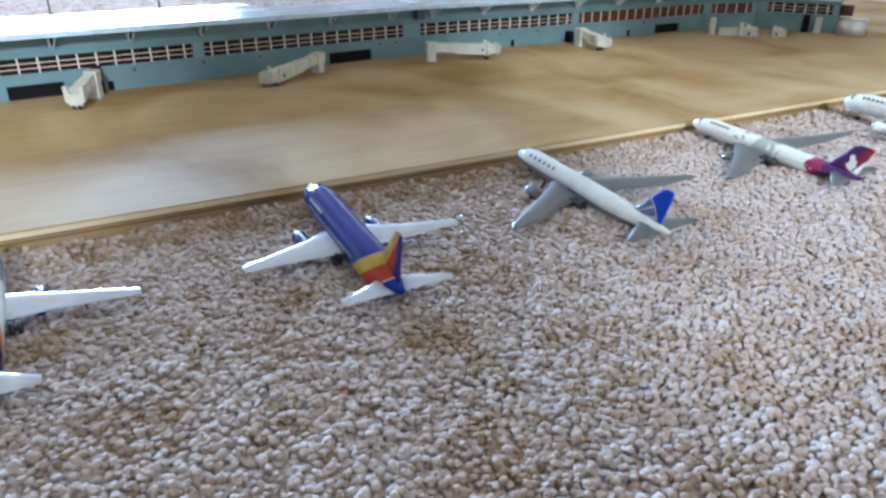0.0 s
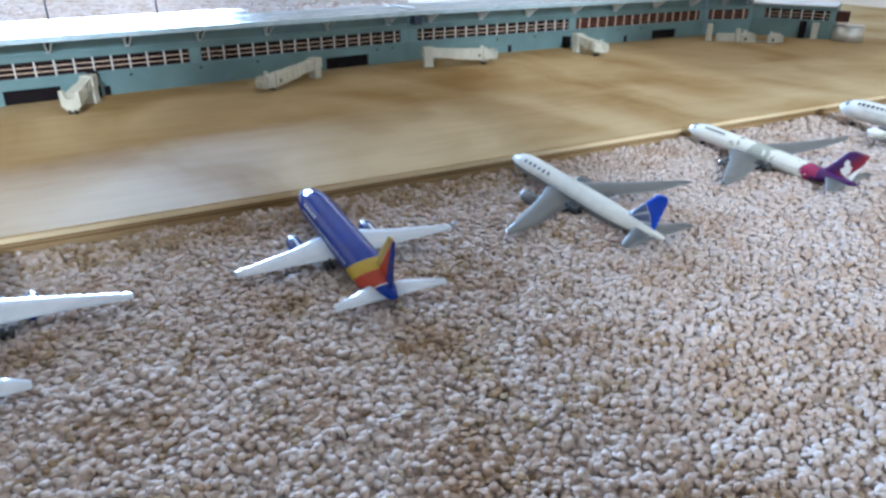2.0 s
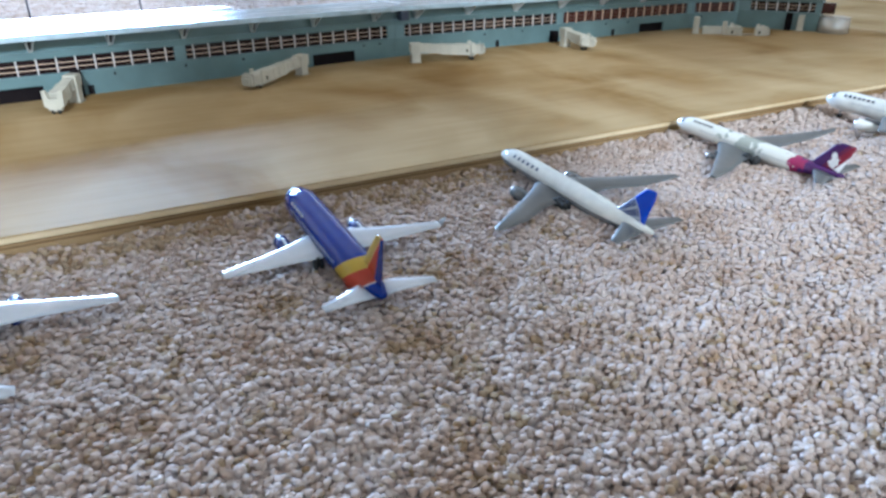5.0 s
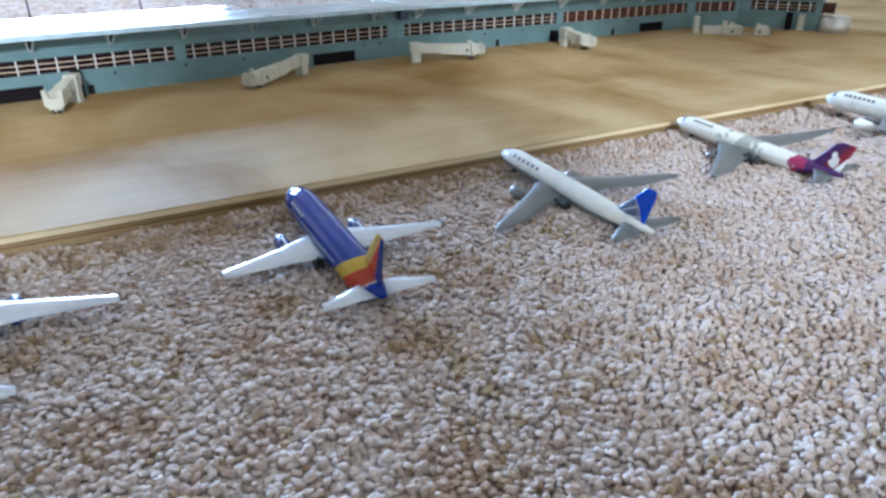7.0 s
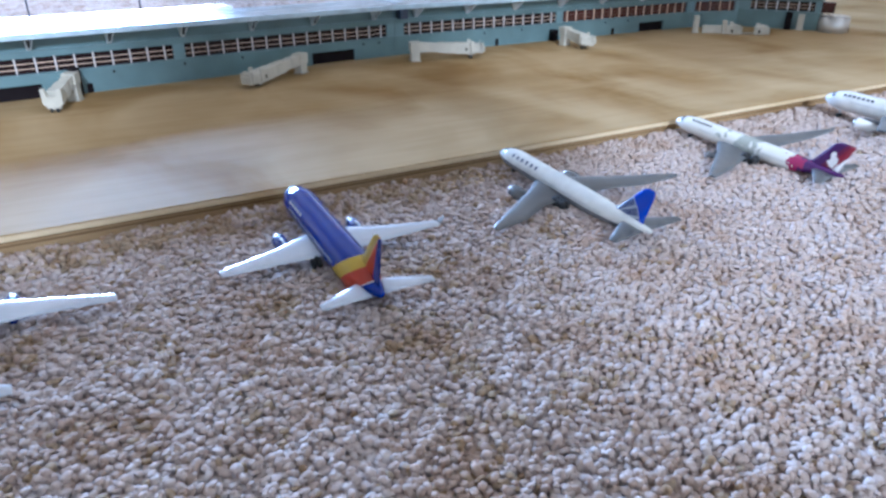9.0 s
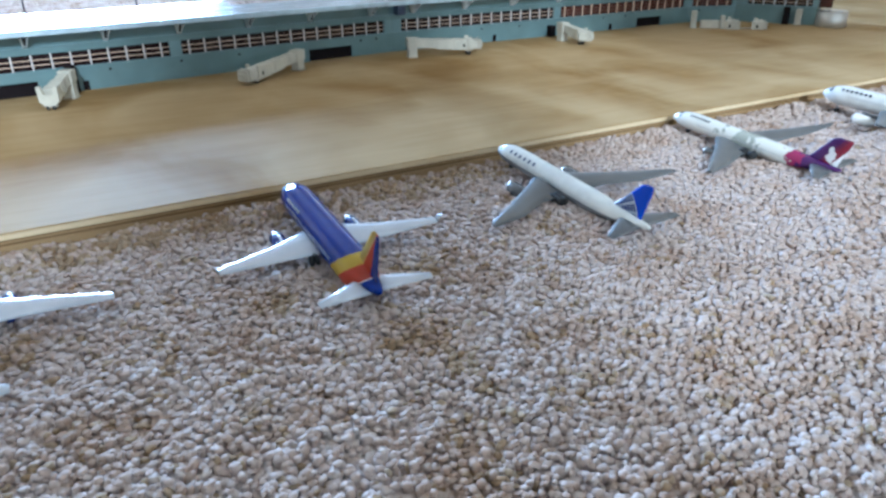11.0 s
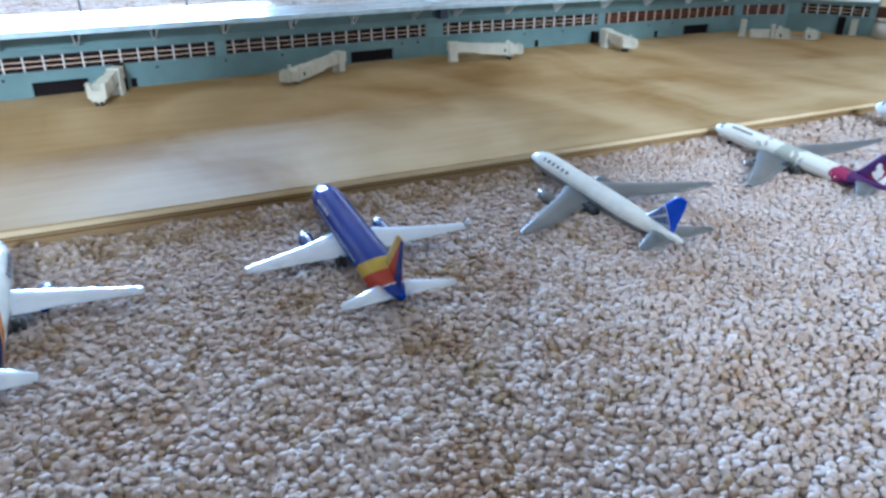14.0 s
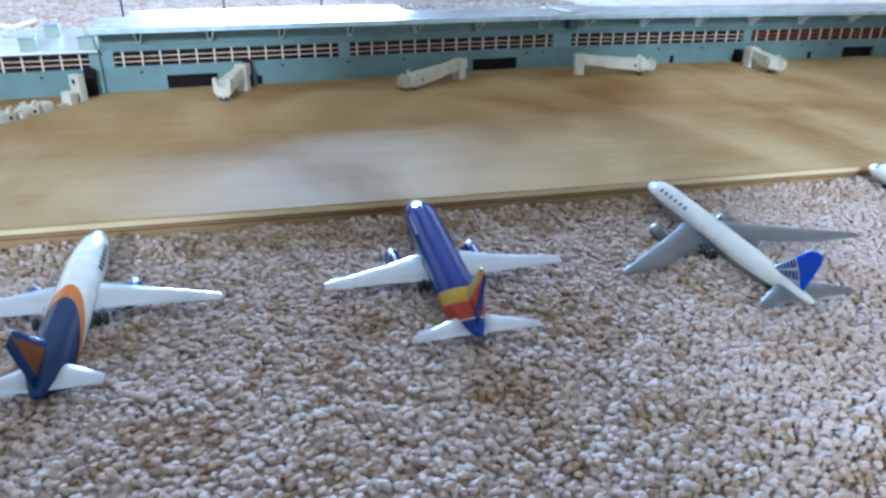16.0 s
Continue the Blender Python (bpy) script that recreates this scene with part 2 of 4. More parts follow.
def lathe(bm, profile, axis="y", seg=20, m=None):
    """Turn (along, radius) pairs about an axis."""
    loops = []
    for a, r in profile:
        loop = []
        for i in range(seg):
            c, s = r * math.cos(2 * math.pi * i / seg), r * math.sin(2 * math.pi * i / seg)
            p = Vector((c, a, s)) if axis == "y" else Vector((c, s, a)) if axis == "z" else Vector((a, c, s))
            loop.append(m @ p if m is not None else p)
        loops.append(loop)
    return rings(bm, loops)


# ---------- room ----------
def structure(name, bm, material, label, category):
    return tagged(link_mesh(name, bm, M[material]), label, category, kind="structure")


X0, X1, Y0, Y1, TOP = -1.6, 1.75, -0.6, 6.5, 2.42
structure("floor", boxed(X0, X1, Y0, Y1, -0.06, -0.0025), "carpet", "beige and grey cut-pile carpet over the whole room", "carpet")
structure("ceiling", boxed(X0, X1, Y0, Y1, TOP, TOP + 0.1), "ceiling", "plain white ceiling", "ceiling")
structure("wall_west", boxed(X0 - 0.12, X0, Y0, Y1, -0.06, TOP), "room", "plain tan painted wall", "wall")
structure("wall_east", boxed(X1, X1 + 0.12, Y0, Y1, -0.06, TOP), "room", "plain tan painted wall", "wall")


def wall_with_openings(name, y0, y1, openings):
    """openings: x0, x1, z0, z1, from west to east."""
    bm = bmesh.new()
    x = X0
    for a, b, c, d in openings:
        if a > x:
            box(bm, x, a, y0, y1, -0.06, TOP)
        if c > 0:
            box(bm, a, b, y0, y1, -0.06, c)
        box(bm, a, b, y0, y1, d, TOP)
        x = b
    box(bm, x, X1, y0, y1, -0.06, TOP)
    structure(name, bm, "room", "unseen tan wall, openings cut to shape the daylight", "wall")


wall_with_openings("wall_north", Y1, Y1 + 0.12, [(-1.10, 1.26, 0.40, 2.02)])
# Unseen wall, its openings invented: the pier throws the camera holder's shadow.
wall_with_openings("sun_mask_wall_south", Y0 - 0.1, Y0, [(-1.45, -0.28, 0.465, 2.05), (-0.28, -0.22, 0.50, 0.58), (-0.01, 0.10, 0.33, 0.46), (0.10, 0.42, 0.33, 0.80), (0.42, 1.55, 0.33, 0.62)])


def window_frame(name, x0, x1, m, z0, z1, bars):
    w = thing(name, m, "white framed window letting daylight in", "window", kind="structure")
    hx = (x1 - x0) / 2
    h = z1 - z0
    for a, b, c, d in ((-hx, hx, 0, 0.04), (-hx, hx, h - 0.04, h), (-hx, -hx + 0.04, 0.04, h - 0.04), (hx - 0.04, hx, 0.04, h - 0.04)):
        part("frame", boxed(a, b, -0.03, 0.03, c, d, bevel=0.004), M["white_trim"], w)
    for i in range(bars):
        c = -hx + (x1 - x0) * (i + 1) / (bars + 1)
        part("mullion", boxed(c - 0.02, c + 0.02, -0.025, 0.025, 0.04, h - 0.04, bevel=0.003), M["white_trim"], w)


window_frame("window_1", -1.10, 1.26, pose(0.08, 6.56, 0.40), 0.40, 2.02, 1)


# ---------- carpet pile ----------
def carpet_tufts(name, spots, seed, tall, material, label):
    """Thousands of short twisted yarn ends standing close together; spots: x, y, width."""
    rng = np.random.default_rng(seed)
    n = len(spots)
    k, lev = 6, 4
    ang = np.arange(k) * 2 * np.pi / k
    rad = np.array([0.40, 0.46, 0.47, 0.34])
    hgt = np.array([0.0, 0.5, 0.84, 0.99])
    w = spots[:, 2] * rng.uniform(0.66, 1.17, n)
    lump = np.array([noise.noise((x * 38, y * 38, 0.3)) + 0.95 * noise.noise((x * 130, y * 130, 5.0)) for x, y, _ in spots])
    grow = np.clip((spots[:, 0] - 0.22) / 0.3, 0, 1)
    swell = (0.0021 + 0.0006 * np.clip((spots[:, 0] - 0.28) / 0.2, 0, 1)) * np.clip((spots[:, 1] - 0.394) / 0.022, 0, 1)
    height = (tall + swell + 0.0016 * lump + rng.uniform(-0.0016, 0.0016, n))
    sway = np.array([(noise.noise((x * 75, y * 75, 9.0)), noise.noise((x * 75, y * 75, 14.0))) for x, y, _ in spots])
    lean = (rng.normal(0, 0.2, (n, 2)) + 0.6 * sway) * w[:, None]
    spin = rng.uniform(0, 2 * np.pi, n)
    squash = rng.uniform(0.7, 1.0, n)
    verts = np.empty((n, lev * k + 1, 3))
    for j in range(lev):
        r = ((rad[j] + (0.05 * grow if j else 0)) * w)[:, None] * rng.uniform(0.78, 1.22, (n, k))
        a = spin[:, None] + ang[None] + 0.5 * j
        cx, sy = np.cos(a) * r, np.sin(a) * r * squash[:, None]
        verts[:, j * k:(j + 1) * k, 0] = spots[:, :1] + cx + lean[:, :1] * hgt[j] ** 1.5
        verts[:, j * k:(j + 1) * k, 1] = spots[:, 1:2] + sy + lean[:, 1:] * hgt[j] ** 1.5
        verts[:, j * k:(j + 1) * k, 2] = -0.003 + (height * hgt[j])[:, None] + rng.normal(0, 0.0003, (n, k))
    verts[:, -1, :2] = spots[:, :2] + lean * 1.05
    verts[:, -1, 2] = -0.003 + height * 1.02 + rng.normal(0, 0.0002, n)
    quads = [(j * k + i, j * k + (i + 1) % k, (j + 1) * k + (i + 1) % k, (j + 1) * k + i) for j in range(lev - 1) for i in range(k)]
    tips = [((lev - 1) * k + i, (lev - 1) * k + (i + 1) % k, lev * k) for i in range(k)]
    base = (np.arange(n) * (lev * k + 1))[:, None, None]
    q = (np.array(quads)[None] + base).reshape(-1)
    tr = (np.array(tips)[None] + base).reshape(-1)
    nq, nt = n * len(quads), n * len(tips)
    me = bpy.data.meshes.new(name)
    me.vertices.add(n * (lev * k + 1))
    me.vertices.foreach_set("co", verts.reshape(-1))
    me.loops.add(len(q) + len(tr))
    me.loops.foreach_set("vertex_index", np.concatenate((q, tr)))
    me.polygons.add(nq + nt)
    me.polygons.foreach_set("loop_start", np.concatenate((np.arange(nq) * 4, nq * 4 + np.arange(nt) * 3)))
    me.update(calc_edges=True)
    me.polygons.foreach_set("use_smooth", np.ones(nq + nt, bool))
    me.materials.append(M[material])
    return tagged(new(name, me), label, "carpet pile", kind="stuff")


def spots_in(step, keep, seed, x0, x1, y0, y1):
    rng = np.random.default_rng(seed)
    out = []
    for i in range(int((x1 - x0) / step)):
        for j in range(int((y1 - y0) / (step * 0.87))):
            x = x0 + (i + 0.5 * (j % 2)) * step + rng.normal(0, step * 0.22)
            y = y0 + j * step * 0.87 + rng.normal(0, step * 0.22)
            if keep(x, y):
                out.append((x, y, step * (1.60 + 0.12 * min(1, max(0, (x - 0.25) / 0.25)))))
    return np.array(out)


def seen(x, y):
    return y > 0.60 * x - 0.075 and y < 0.4295 and y > -0.9 * x + 0.12


close = spots_in(0.0027, seen, 3, -0.16, 0.50, 0.06, 0.20)
near = spots_in(0.0028, seen, 4, -0.16, 0.50, 0.20, 0.433)
far = spots_in(0.0034, seen, 5, 0.50, 0.92, 0.2, 0.433)
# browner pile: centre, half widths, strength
BROWN_PATCHES = [(0.078, 0.300, 0.022, 0.013, 0.55), (0.129, 0.231, 0.018, 0.020, 0.60), (0.135, 0.205, 0.020, 0.016, 0.35), (0.166, 0.302, 0.020, 0.011, 0.55),
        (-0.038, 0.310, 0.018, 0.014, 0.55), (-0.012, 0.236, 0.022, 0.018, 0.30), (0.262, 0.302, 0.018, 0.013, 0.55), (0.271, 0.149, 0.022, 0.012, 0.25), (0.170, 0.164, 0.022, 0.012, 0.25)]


def brown_gain(x, y):
    w = sum(k * math.exp(-(((x - a) / p) ** 2 + ((y - b) / q) ** 2)) for a, b, p, q, k in BROWN_PATCHES)
    # Also browner in a strip along the board, fading out eastward.
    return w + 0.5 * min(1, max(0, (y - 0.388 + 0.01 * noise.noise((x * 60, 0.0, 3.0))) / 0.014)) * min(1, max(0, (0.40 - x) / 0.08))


for spots, seed, rise in ((close, 10, 0.0031), (near, 11, 0.0028), (far, 12, 0.0026)):
    low = np.array([0.7 * noise.noise((x * 105, y * 105, 2.0)) + 0.4 * noise.noise((x * 30, y * 30, 7.0)) + brown_gain(x, y) - 0.3 * min(1, max(0, (x - 0.27) / 0.12)) for x, y, _ in spots])
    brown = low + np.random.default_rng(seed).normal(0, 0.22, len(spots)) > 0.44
    carpet_tufts("grey_carpet_pile", spots[~brown], seed, rise, "tuft", "short twisted grey and beige carpet yarn ends")
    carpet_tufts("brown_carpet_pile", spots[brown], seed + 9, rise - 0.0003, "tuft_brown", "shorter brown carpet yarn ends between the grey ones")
around = spots_in(0.0062, lambda x, y: not seen(x, y) and y < 0.4295, 7, -0.34, 0.98, -0.10, 0.433)
carpet_tufts("grey_carpet_pile", around, 14, 0.0040, "tuft", "short twisted grey and beige carpet yarn ends before the board")
beyond = spots_in(0.0115, lambda x, y: True, 6, -0.85, 0.80, 1.264, 2.40)
carpet_tufts("grey_carpet_pile", beyond, 13, 0.0095, "tuft", "short twisted grey and beige carpet yarn ends behind the board")

# ---------- plywood board ----------
DECK = 0.012
board = thing("plywood_board", pose(0.56, 0.8425, 0), "long varnished tan plywood board lying on the carpet", "board")
part("face_ply", boxed(-1.16, 1.16, -0.4095, 0.4095, 0.0110, DECK, bevel=0.0004), M["ply_face"], board, "varnished tan veneer with brown clouds")
part("pale_ply", boxed(-1.1598, 1.1598, -0.4098, 0.4093, 0.0076, 0.0109, bevel=0.0003), M["ply_pale"], board, "pale edge ply")
part("core_ply", boxed(-1.1585, 1.1585, -0.4088, 0.4087, 0.0064, 0.0076), M["ply_core"], board, "brown recessed edge ply")
part("cross_ply", boxed(-1.159, 1.159, -0.4096, 0.4090, 0.0054, 0.0064, bevel=0.0003), M["ply_edge"], board, "brown edge ply")
part("core_ply", boxed(-1.1585, 1.1585, -0.4082, 0.4086, 0.0036, 0.0054), M["ply_core"], board)
part("back_ply", boxed(-1.16, 1.16, -0.4090, 0.4095, -0.002, 0.0036, bevel=0.0005), M["ply_edge"], board)


# ---------- terminal buildings ----------
def terminal(name, m, length, bands, doors, slots, holes, brackets, label, red_bands=(), tier=None, depth=0.13, roof=True, top=0.0635, z3=0.0480, z1=0.0255, z2=0.0415, tall=(), bars="mullion", hood=0.0275, open_brackets=False):
    """A long toy terminal; x runs along its front, y back from it, z up from the deck. bands: glazed stretches; doors: dark bays."""
    b = thing(name, m, label, "toy building", "terminal buildings")
    th = 0.003
    # lower wall between the bays
    x = 0.0
    for a, c in [*doors, (length, length)]:
        part("lower_wall", boxed(x, a, 0, th, 0, z1), M["teal"], b)
        if c > a:
            part("lintel", boxed(a, c, 0, th, 0.0148, z1), M["teal"], b)
            part("bay_door", boxed(a - 0.001, c + 0.001, 0.0045, 0.006, 0, 0.0155), M["dark"], b, "black recessed bay door")
        x = c
    part("sill", boxed(0, length, -0.0008, th, z1 - 0.0006, z1 + 0.0004), M["teal_light"], b)
    # piers and glazing
    x = 0.0
    for a, c in [*bands, (length, length)]:
        if a > x:
            part("pier", boxed(x, a, -0.0006, th, z1 + 0.0004, z2, bevel=0.0004), M["teal_light"], b)
        x = c
    for i, (a, c) in enumerate(bands):
        red = i in red_bands
        n = max(1, round((c - a) / 0.0178))
        step = (c - a) / n
        pane = boxed(-step / 2, step / 2, 0, 0.0008, 0, z2 - z1 - 0.0004)
        first = part("pane", pane, M["pane_red" if red else "pane"], b, "dark maroon window glazing")
        first.location = (a + step / 2, 0.0022, z1 + 0.0004)
        post = part("mullion", boxed(-0.0007, 0.0007, 0, 0.0018, 0, z2 - z1 - 0.0004), M["bar" if red else bars], b)
        post.location = (a + 0.5 * step, 0.0002, z1 + 0.0004)
        for j in range(1, n):
            for src, dx in ((first, step * j), (post, step * j)):
                o = new(src.name.split(".")[0], src.data)
                o.parent = b
                o.location = src.location + Vector((dx, 0, 0))
        for h in (0.0052, 0.0104):
            part("glazing_bar", boxed(a, c, 0.0008, 0.002, z1 + h - 0.00032, z1 + h + 0.00032), M["bar_brown" if red else "bar"], b)
    part("upper_wall", boxed(0, length, 0, th, z2, z3), M["teal"], b)
    part("ledge", boxed(0, length, -0.0012, th, z3, z3 + 0.0008), M["teal_light"], b)
    part("back_wall", boxed(0, length, depth - th, depth, 0, z3), M["teal"], b)
    for a in (0, length - th):
        part("end_wall", boxed(a, a + th, th, depth - th, 0, z3), M["teal"], b)
    for a in slots:
        part("service_door", boxed(a - 0.003, a + 0.003, -0.0005, 0.001, 0, 0.0098, bevel=0.0003), M["dark"], b, "small black service door")
    for a in tall:
        part("bridge_door", boxed(a - 0.005, a + 0.005, -0.0095, 0.001, 0, hood, bevel=0.0008), M["dark"], b, "black door hood behind a jet bridge")
    for a in holes:
        bm = bmesh.new()
        lathe(bm, [(-0.0006, 0.0014), (0.001, 0.0014)], "y", 8, Matrix.Translation((a, 0, 0.0195)))
        part("vent_hole", bm, M["dark"], b)
    if not roof:
        part("flat_roof", boxed(-0.002, length, -0.006, depth + 0.002, z3 + 0.0008, z3 + 0.0035, bevel=0.0008), M["roof"], b, "flat white roof")
        return b
    part("attic_wall", boxed(0.001, length - 0.001, 0.0012, th + 0.001, z3 + 0.0008, top), M["teal"], b)
    part("roof_slab", boxed(-0.004, length + 0.001, -0.019, 0.075, top, top + 0.0042, bevel=0.0008), M["roof"], b, "long flat white roof")
    part("roof_edge", boxed(-0.004, length + 0.001, -0.0205, -0.0190, top - 0.0016, top + 0.0040, bevel=0.0004), M["fascia"], b, "roof edge fascia, pale blue painted in for shade")
    for i, (y0, y1, h) in enumerate(((-0.008, -0.003, 0.0012), (0.013, 0.017, 0.0014), (0.034, 0.04, 0.0012), (0.056, 0.062, 0.0014))):
        part("roof_rib", boxed(0.0, length - 0.003, y0, y1, top + 0.0042, top + 0.0042 + h, bevel=0.0004), M["roof" if i % 2 else "roof_grey"], b)
    if tier:
        a, c = tier
        part("upper_tier", boxed(a, c, 0.083, 0.115, z3 + 0.0008, top + 0.006, bevel=0.001), M["roof"], b, "raised white roof tier")
    part("rear_roof", boxed(0.0, length, 0.075, depth + 0.004, z3 + 0.0008, top - 0.004, bevel=0.0008), M["roof_grey"], b)
    rng = random.Random(len(brackets))
    for a in brackets:
        bm = bmesh.new()
        wide, thin, low = (0.0056, 0.0011, z3 + 0.0010) if open_brackets else (0.0040, 0.0011, z3 + 0.0012)
        # two side plates that lean together downwards, with a web at the wall
        for side in (-1, 1):
            tips = []
            for off in (0.0, thin):
                xt, xb = a + side * (wide - off), a + side * (0.0019 - off)
                tips.append([(xt, -0.0182, top - 0.0012), (xt, 0.0005, top - 0.0012), (xb, 0.0005, low), (xb, -0.0030, low)])
            rings(bm, tips)
        if not open_brackets:
            # Black panel added between the plates to paint the shade of the hollow.
            shade_panel = bmesh.new()
            rings(shade_panel, [[(a - wide + 0.0012, y, top - 0.0013), (a + wide - 0.0012, y, top - 0.0013), (a + 0.0009, y, low + 0.0030), (a - 0.0009, y, low + 0.0030)] for y in (-0.0070, -0.0010)])
            part("bracket_shade_panel", shade_panel, M["tyre"], b, "black panel standing in for shade inside an eave bracket")
        prism(bm, [(-0.0016, low), (0.0005, low), (0.0005, low + 0.003), (-0.0016, low + 0.003)], "x", a - 0.0021, a + 0.0021)
        prism(bm, [(-0.0185, top - 0.0014), (-0.0185, top), (0.0, top), (0.0, top - 0.0014)], "x", a - wide - 0.0006, a + wide + 0.0006)
        part("eave_bracket", bm, M["bracket" if open_brackets else "eave"], b, "white open triangular eave bracket" if open_brackets else "pale grey hollow tapered eave bracket")
        part("roof_clip", boxed(a + 0.012, a + 0.012 + rng.uniform(0.005, 0.012), -0.0198, -0.014, top + 0.0042, top + 0.0052, bevel=0.0003), M["roof_grey"], b)
    return b


ALPHA = math.degrees(math.atan2(0.065, 0.53))
AM = pose(-0.13, 0.803, DECK, 0, 0, ALPHA)
terminal("terminal_building", AM, 0.546, [(0.0125, 0.252), (0.265, 0.534)], [(0.0617, 0.1147), (0.4220, 0.4837)], [0.1595], [0.0375, 0.186, 0.2625, 0.331, 0.497, 0.521],
         [0.0396, 0.111, 0.187, 0.2645, 0.3458, 0.4261, 0.5140], tall=(0.1465,), label="long teal toy airport terminal with white roof and maroon glazing", tier=(0.03, 0.355))
terminal("terminal_building", pose(0.412, 0.8690, DECK, 0, 0, 0.3), 0.562, [(0.014, 0.273), (0.286, 0.551)], [(0.446, 0.500)], [0.166, 0.389], [0.144, 0.21, 0.373, 0.42],
         [0.0320, 0.1135, 0.1950, 0.2790, 0.3600, 0.4445, 0.5260], tall=(0.267,), hood=0.0165, label="long teal toy airport terminal with pale roof and red-brown glazing", red_bands=(1,), open_brackets=True)
terminal("terminal_building", pose(0.9745, 0.8715, DECK, 0, 0, -18.0), 0.0885, [(0.006, 0.081)], [], [], [0.02], [0.03, 0.075], "short teal toy terminal link with red-brown glazing", red_bands=(0,), depth=0.09)
terminal("terminal_building", AM @ pose(-0.30, -0.004, 0), 0.2998, [(0.004, 0.141), (0.150, 0.290)], [(0.03, 0.08)], [], [0.243, 0.19, 0.10], [],
         "low teal toy terminal wing with flat white roof", roof=False, depth=0.172, z3=0.0421, tall=(0.288,))
WANG = math.degrees(math.atan2(0.709 - 0.845, 1.14 - 1.058))
wing = terminal("terminal_building", pose(1.0580, 0.8440, DECK, 0, 0, WANG), 0.128, [(0.019, 0.119)], [], [], [], [], "short teal toy terminal wing at an angle with pale glazing",
                depth=0.09, roof=False, z1=0.0290, z2=0.0445, z3=0.0500, bars="white_trim", tall=(0.083,))
part("end_window", boxed(0.1285, 0.1480, 0.004, 0.02, 0.028, 0.045, bevel=0.0006), M["pane_red"], wing, "red-brown glazed end box")
# joint between the two long roofs
joint = thing("roof_joint", AM @ pose(0.556, -0.012, 0.0415), "dark blue grey folded joint clip between two roofs", "roof clip")
bm = boxed(-0.006, 0.006, 0, 0.014, 0.0065, 0.024, bevel=0.001)
part("clip", bm, M["navy"], joint)
part("clip_tab", boxed(-0.0085, 0.003, 0.002, 0.06, 0.024, 0.0282, bevel=0.001), M["hull_grey"], joint)


def rotunda(m):
    r = thing("terminal_rotunda", m, "round shiny silver toy terminal end on the apron", "toy building", "terminal buildings")
    bm = bmesh.new()
    lathe(bm, [(0, 0.024), (0.0008, 0.0245), (0.022, 0.0235), (0.0232, 0.022)], "z", 32)
    part("drum", bm, M["silver"], r, "shiny silver drum", True)
    bm = bmesh.new()
    lathe(bm, [(0.0232, 0.0235), (0.0244, 0.0235), (0.0254, 0.019)], "z", 28)
    part("lid", bm, M["silver"], r)
    return r


rotunda(pose(1.1385, 0.7165, DECK))


# small things on the low roof
def roof_unit(m):
    u = thing("roof_unit", m, "small grey-green box with a lid on the white roof", "roof unit", "roof units")
    part("body", boxed(-0.0075, 0.0075, -0.006, 0.006, 0, 0.0115, bevel=0.0008), M["box_green"], u)
    part("lid", boxed(-0.0083, 0.0083, -0.0068, 0.0068, 0.0115, 0.0132, bevel=0.0006), M["teal_light"], u)
    return u


LOW = AM @ pose(0, 0.0, 0.0456)
for ux, uy in ((-0.0629, 0.0030), (-0.0103, 0.0030), (-0.0523, 0.1015)):
    roof_unit(LOW @ pose(ux, uy, 0))
ant = thing("roof_antenna", LOW @ pose(-0.088, 0.107, 0), "white forked antenna on a grey plinth on the roof", "antenna")
part("plinth", boxed(-0.016, 0.018, -0.004, 0.004, 0, 0.003, bevel=0.0008), M["hull_grey"], ant)
part("stem", boxed(-0.0055, -0.0025, -0.0015, 0.0015, 0.0026, 0.0105), M["hull_grey"], ant)
for side, reach in ((-1, 0.018), (1, 0.026)):
    bm = boxed(0, reach, -0.0026, 0.0026, -0.0018, 0.0018, bevel=0.0008)
    bmesh.ops.transform(bm, matrix=pose(-0.004, 0, 0.0105, 0, -10 if side < 0 else -16, 168 if side < 0 else 8), verts=bm.verts[:])
    part("arm", bm, M["white_trim"], ant)
dome = thing("roof_vent", AM @ pose(-0.013, 0.11, 0.0456), "cream rounded roof vent", "roof vent")
bm = bmesh.new()
lathe(bm, [(0, 0.009), (0.008, 0.009), (0.0115, 0.007), (0.013, 0.003)], "z", 16)
part("cap", bm, M["ivory"], dome, "", True)
for ux, uy in ((-0.124, 0.935), (-0.0210, 1.20), (0.1315, 1.20)):
    rod = thing("roof_mast", pose(ux, uy, DECK), "thin dark mast standing on the board behind the building", "mast", "masts")
    bm = bmesh.new()
    lathe(bm, [(0, 0.0014), (0.10, 0.0012), (0.12, 0.0009)], "z", 8)
    part("rod", bm, M["ink"], rod, "", True)


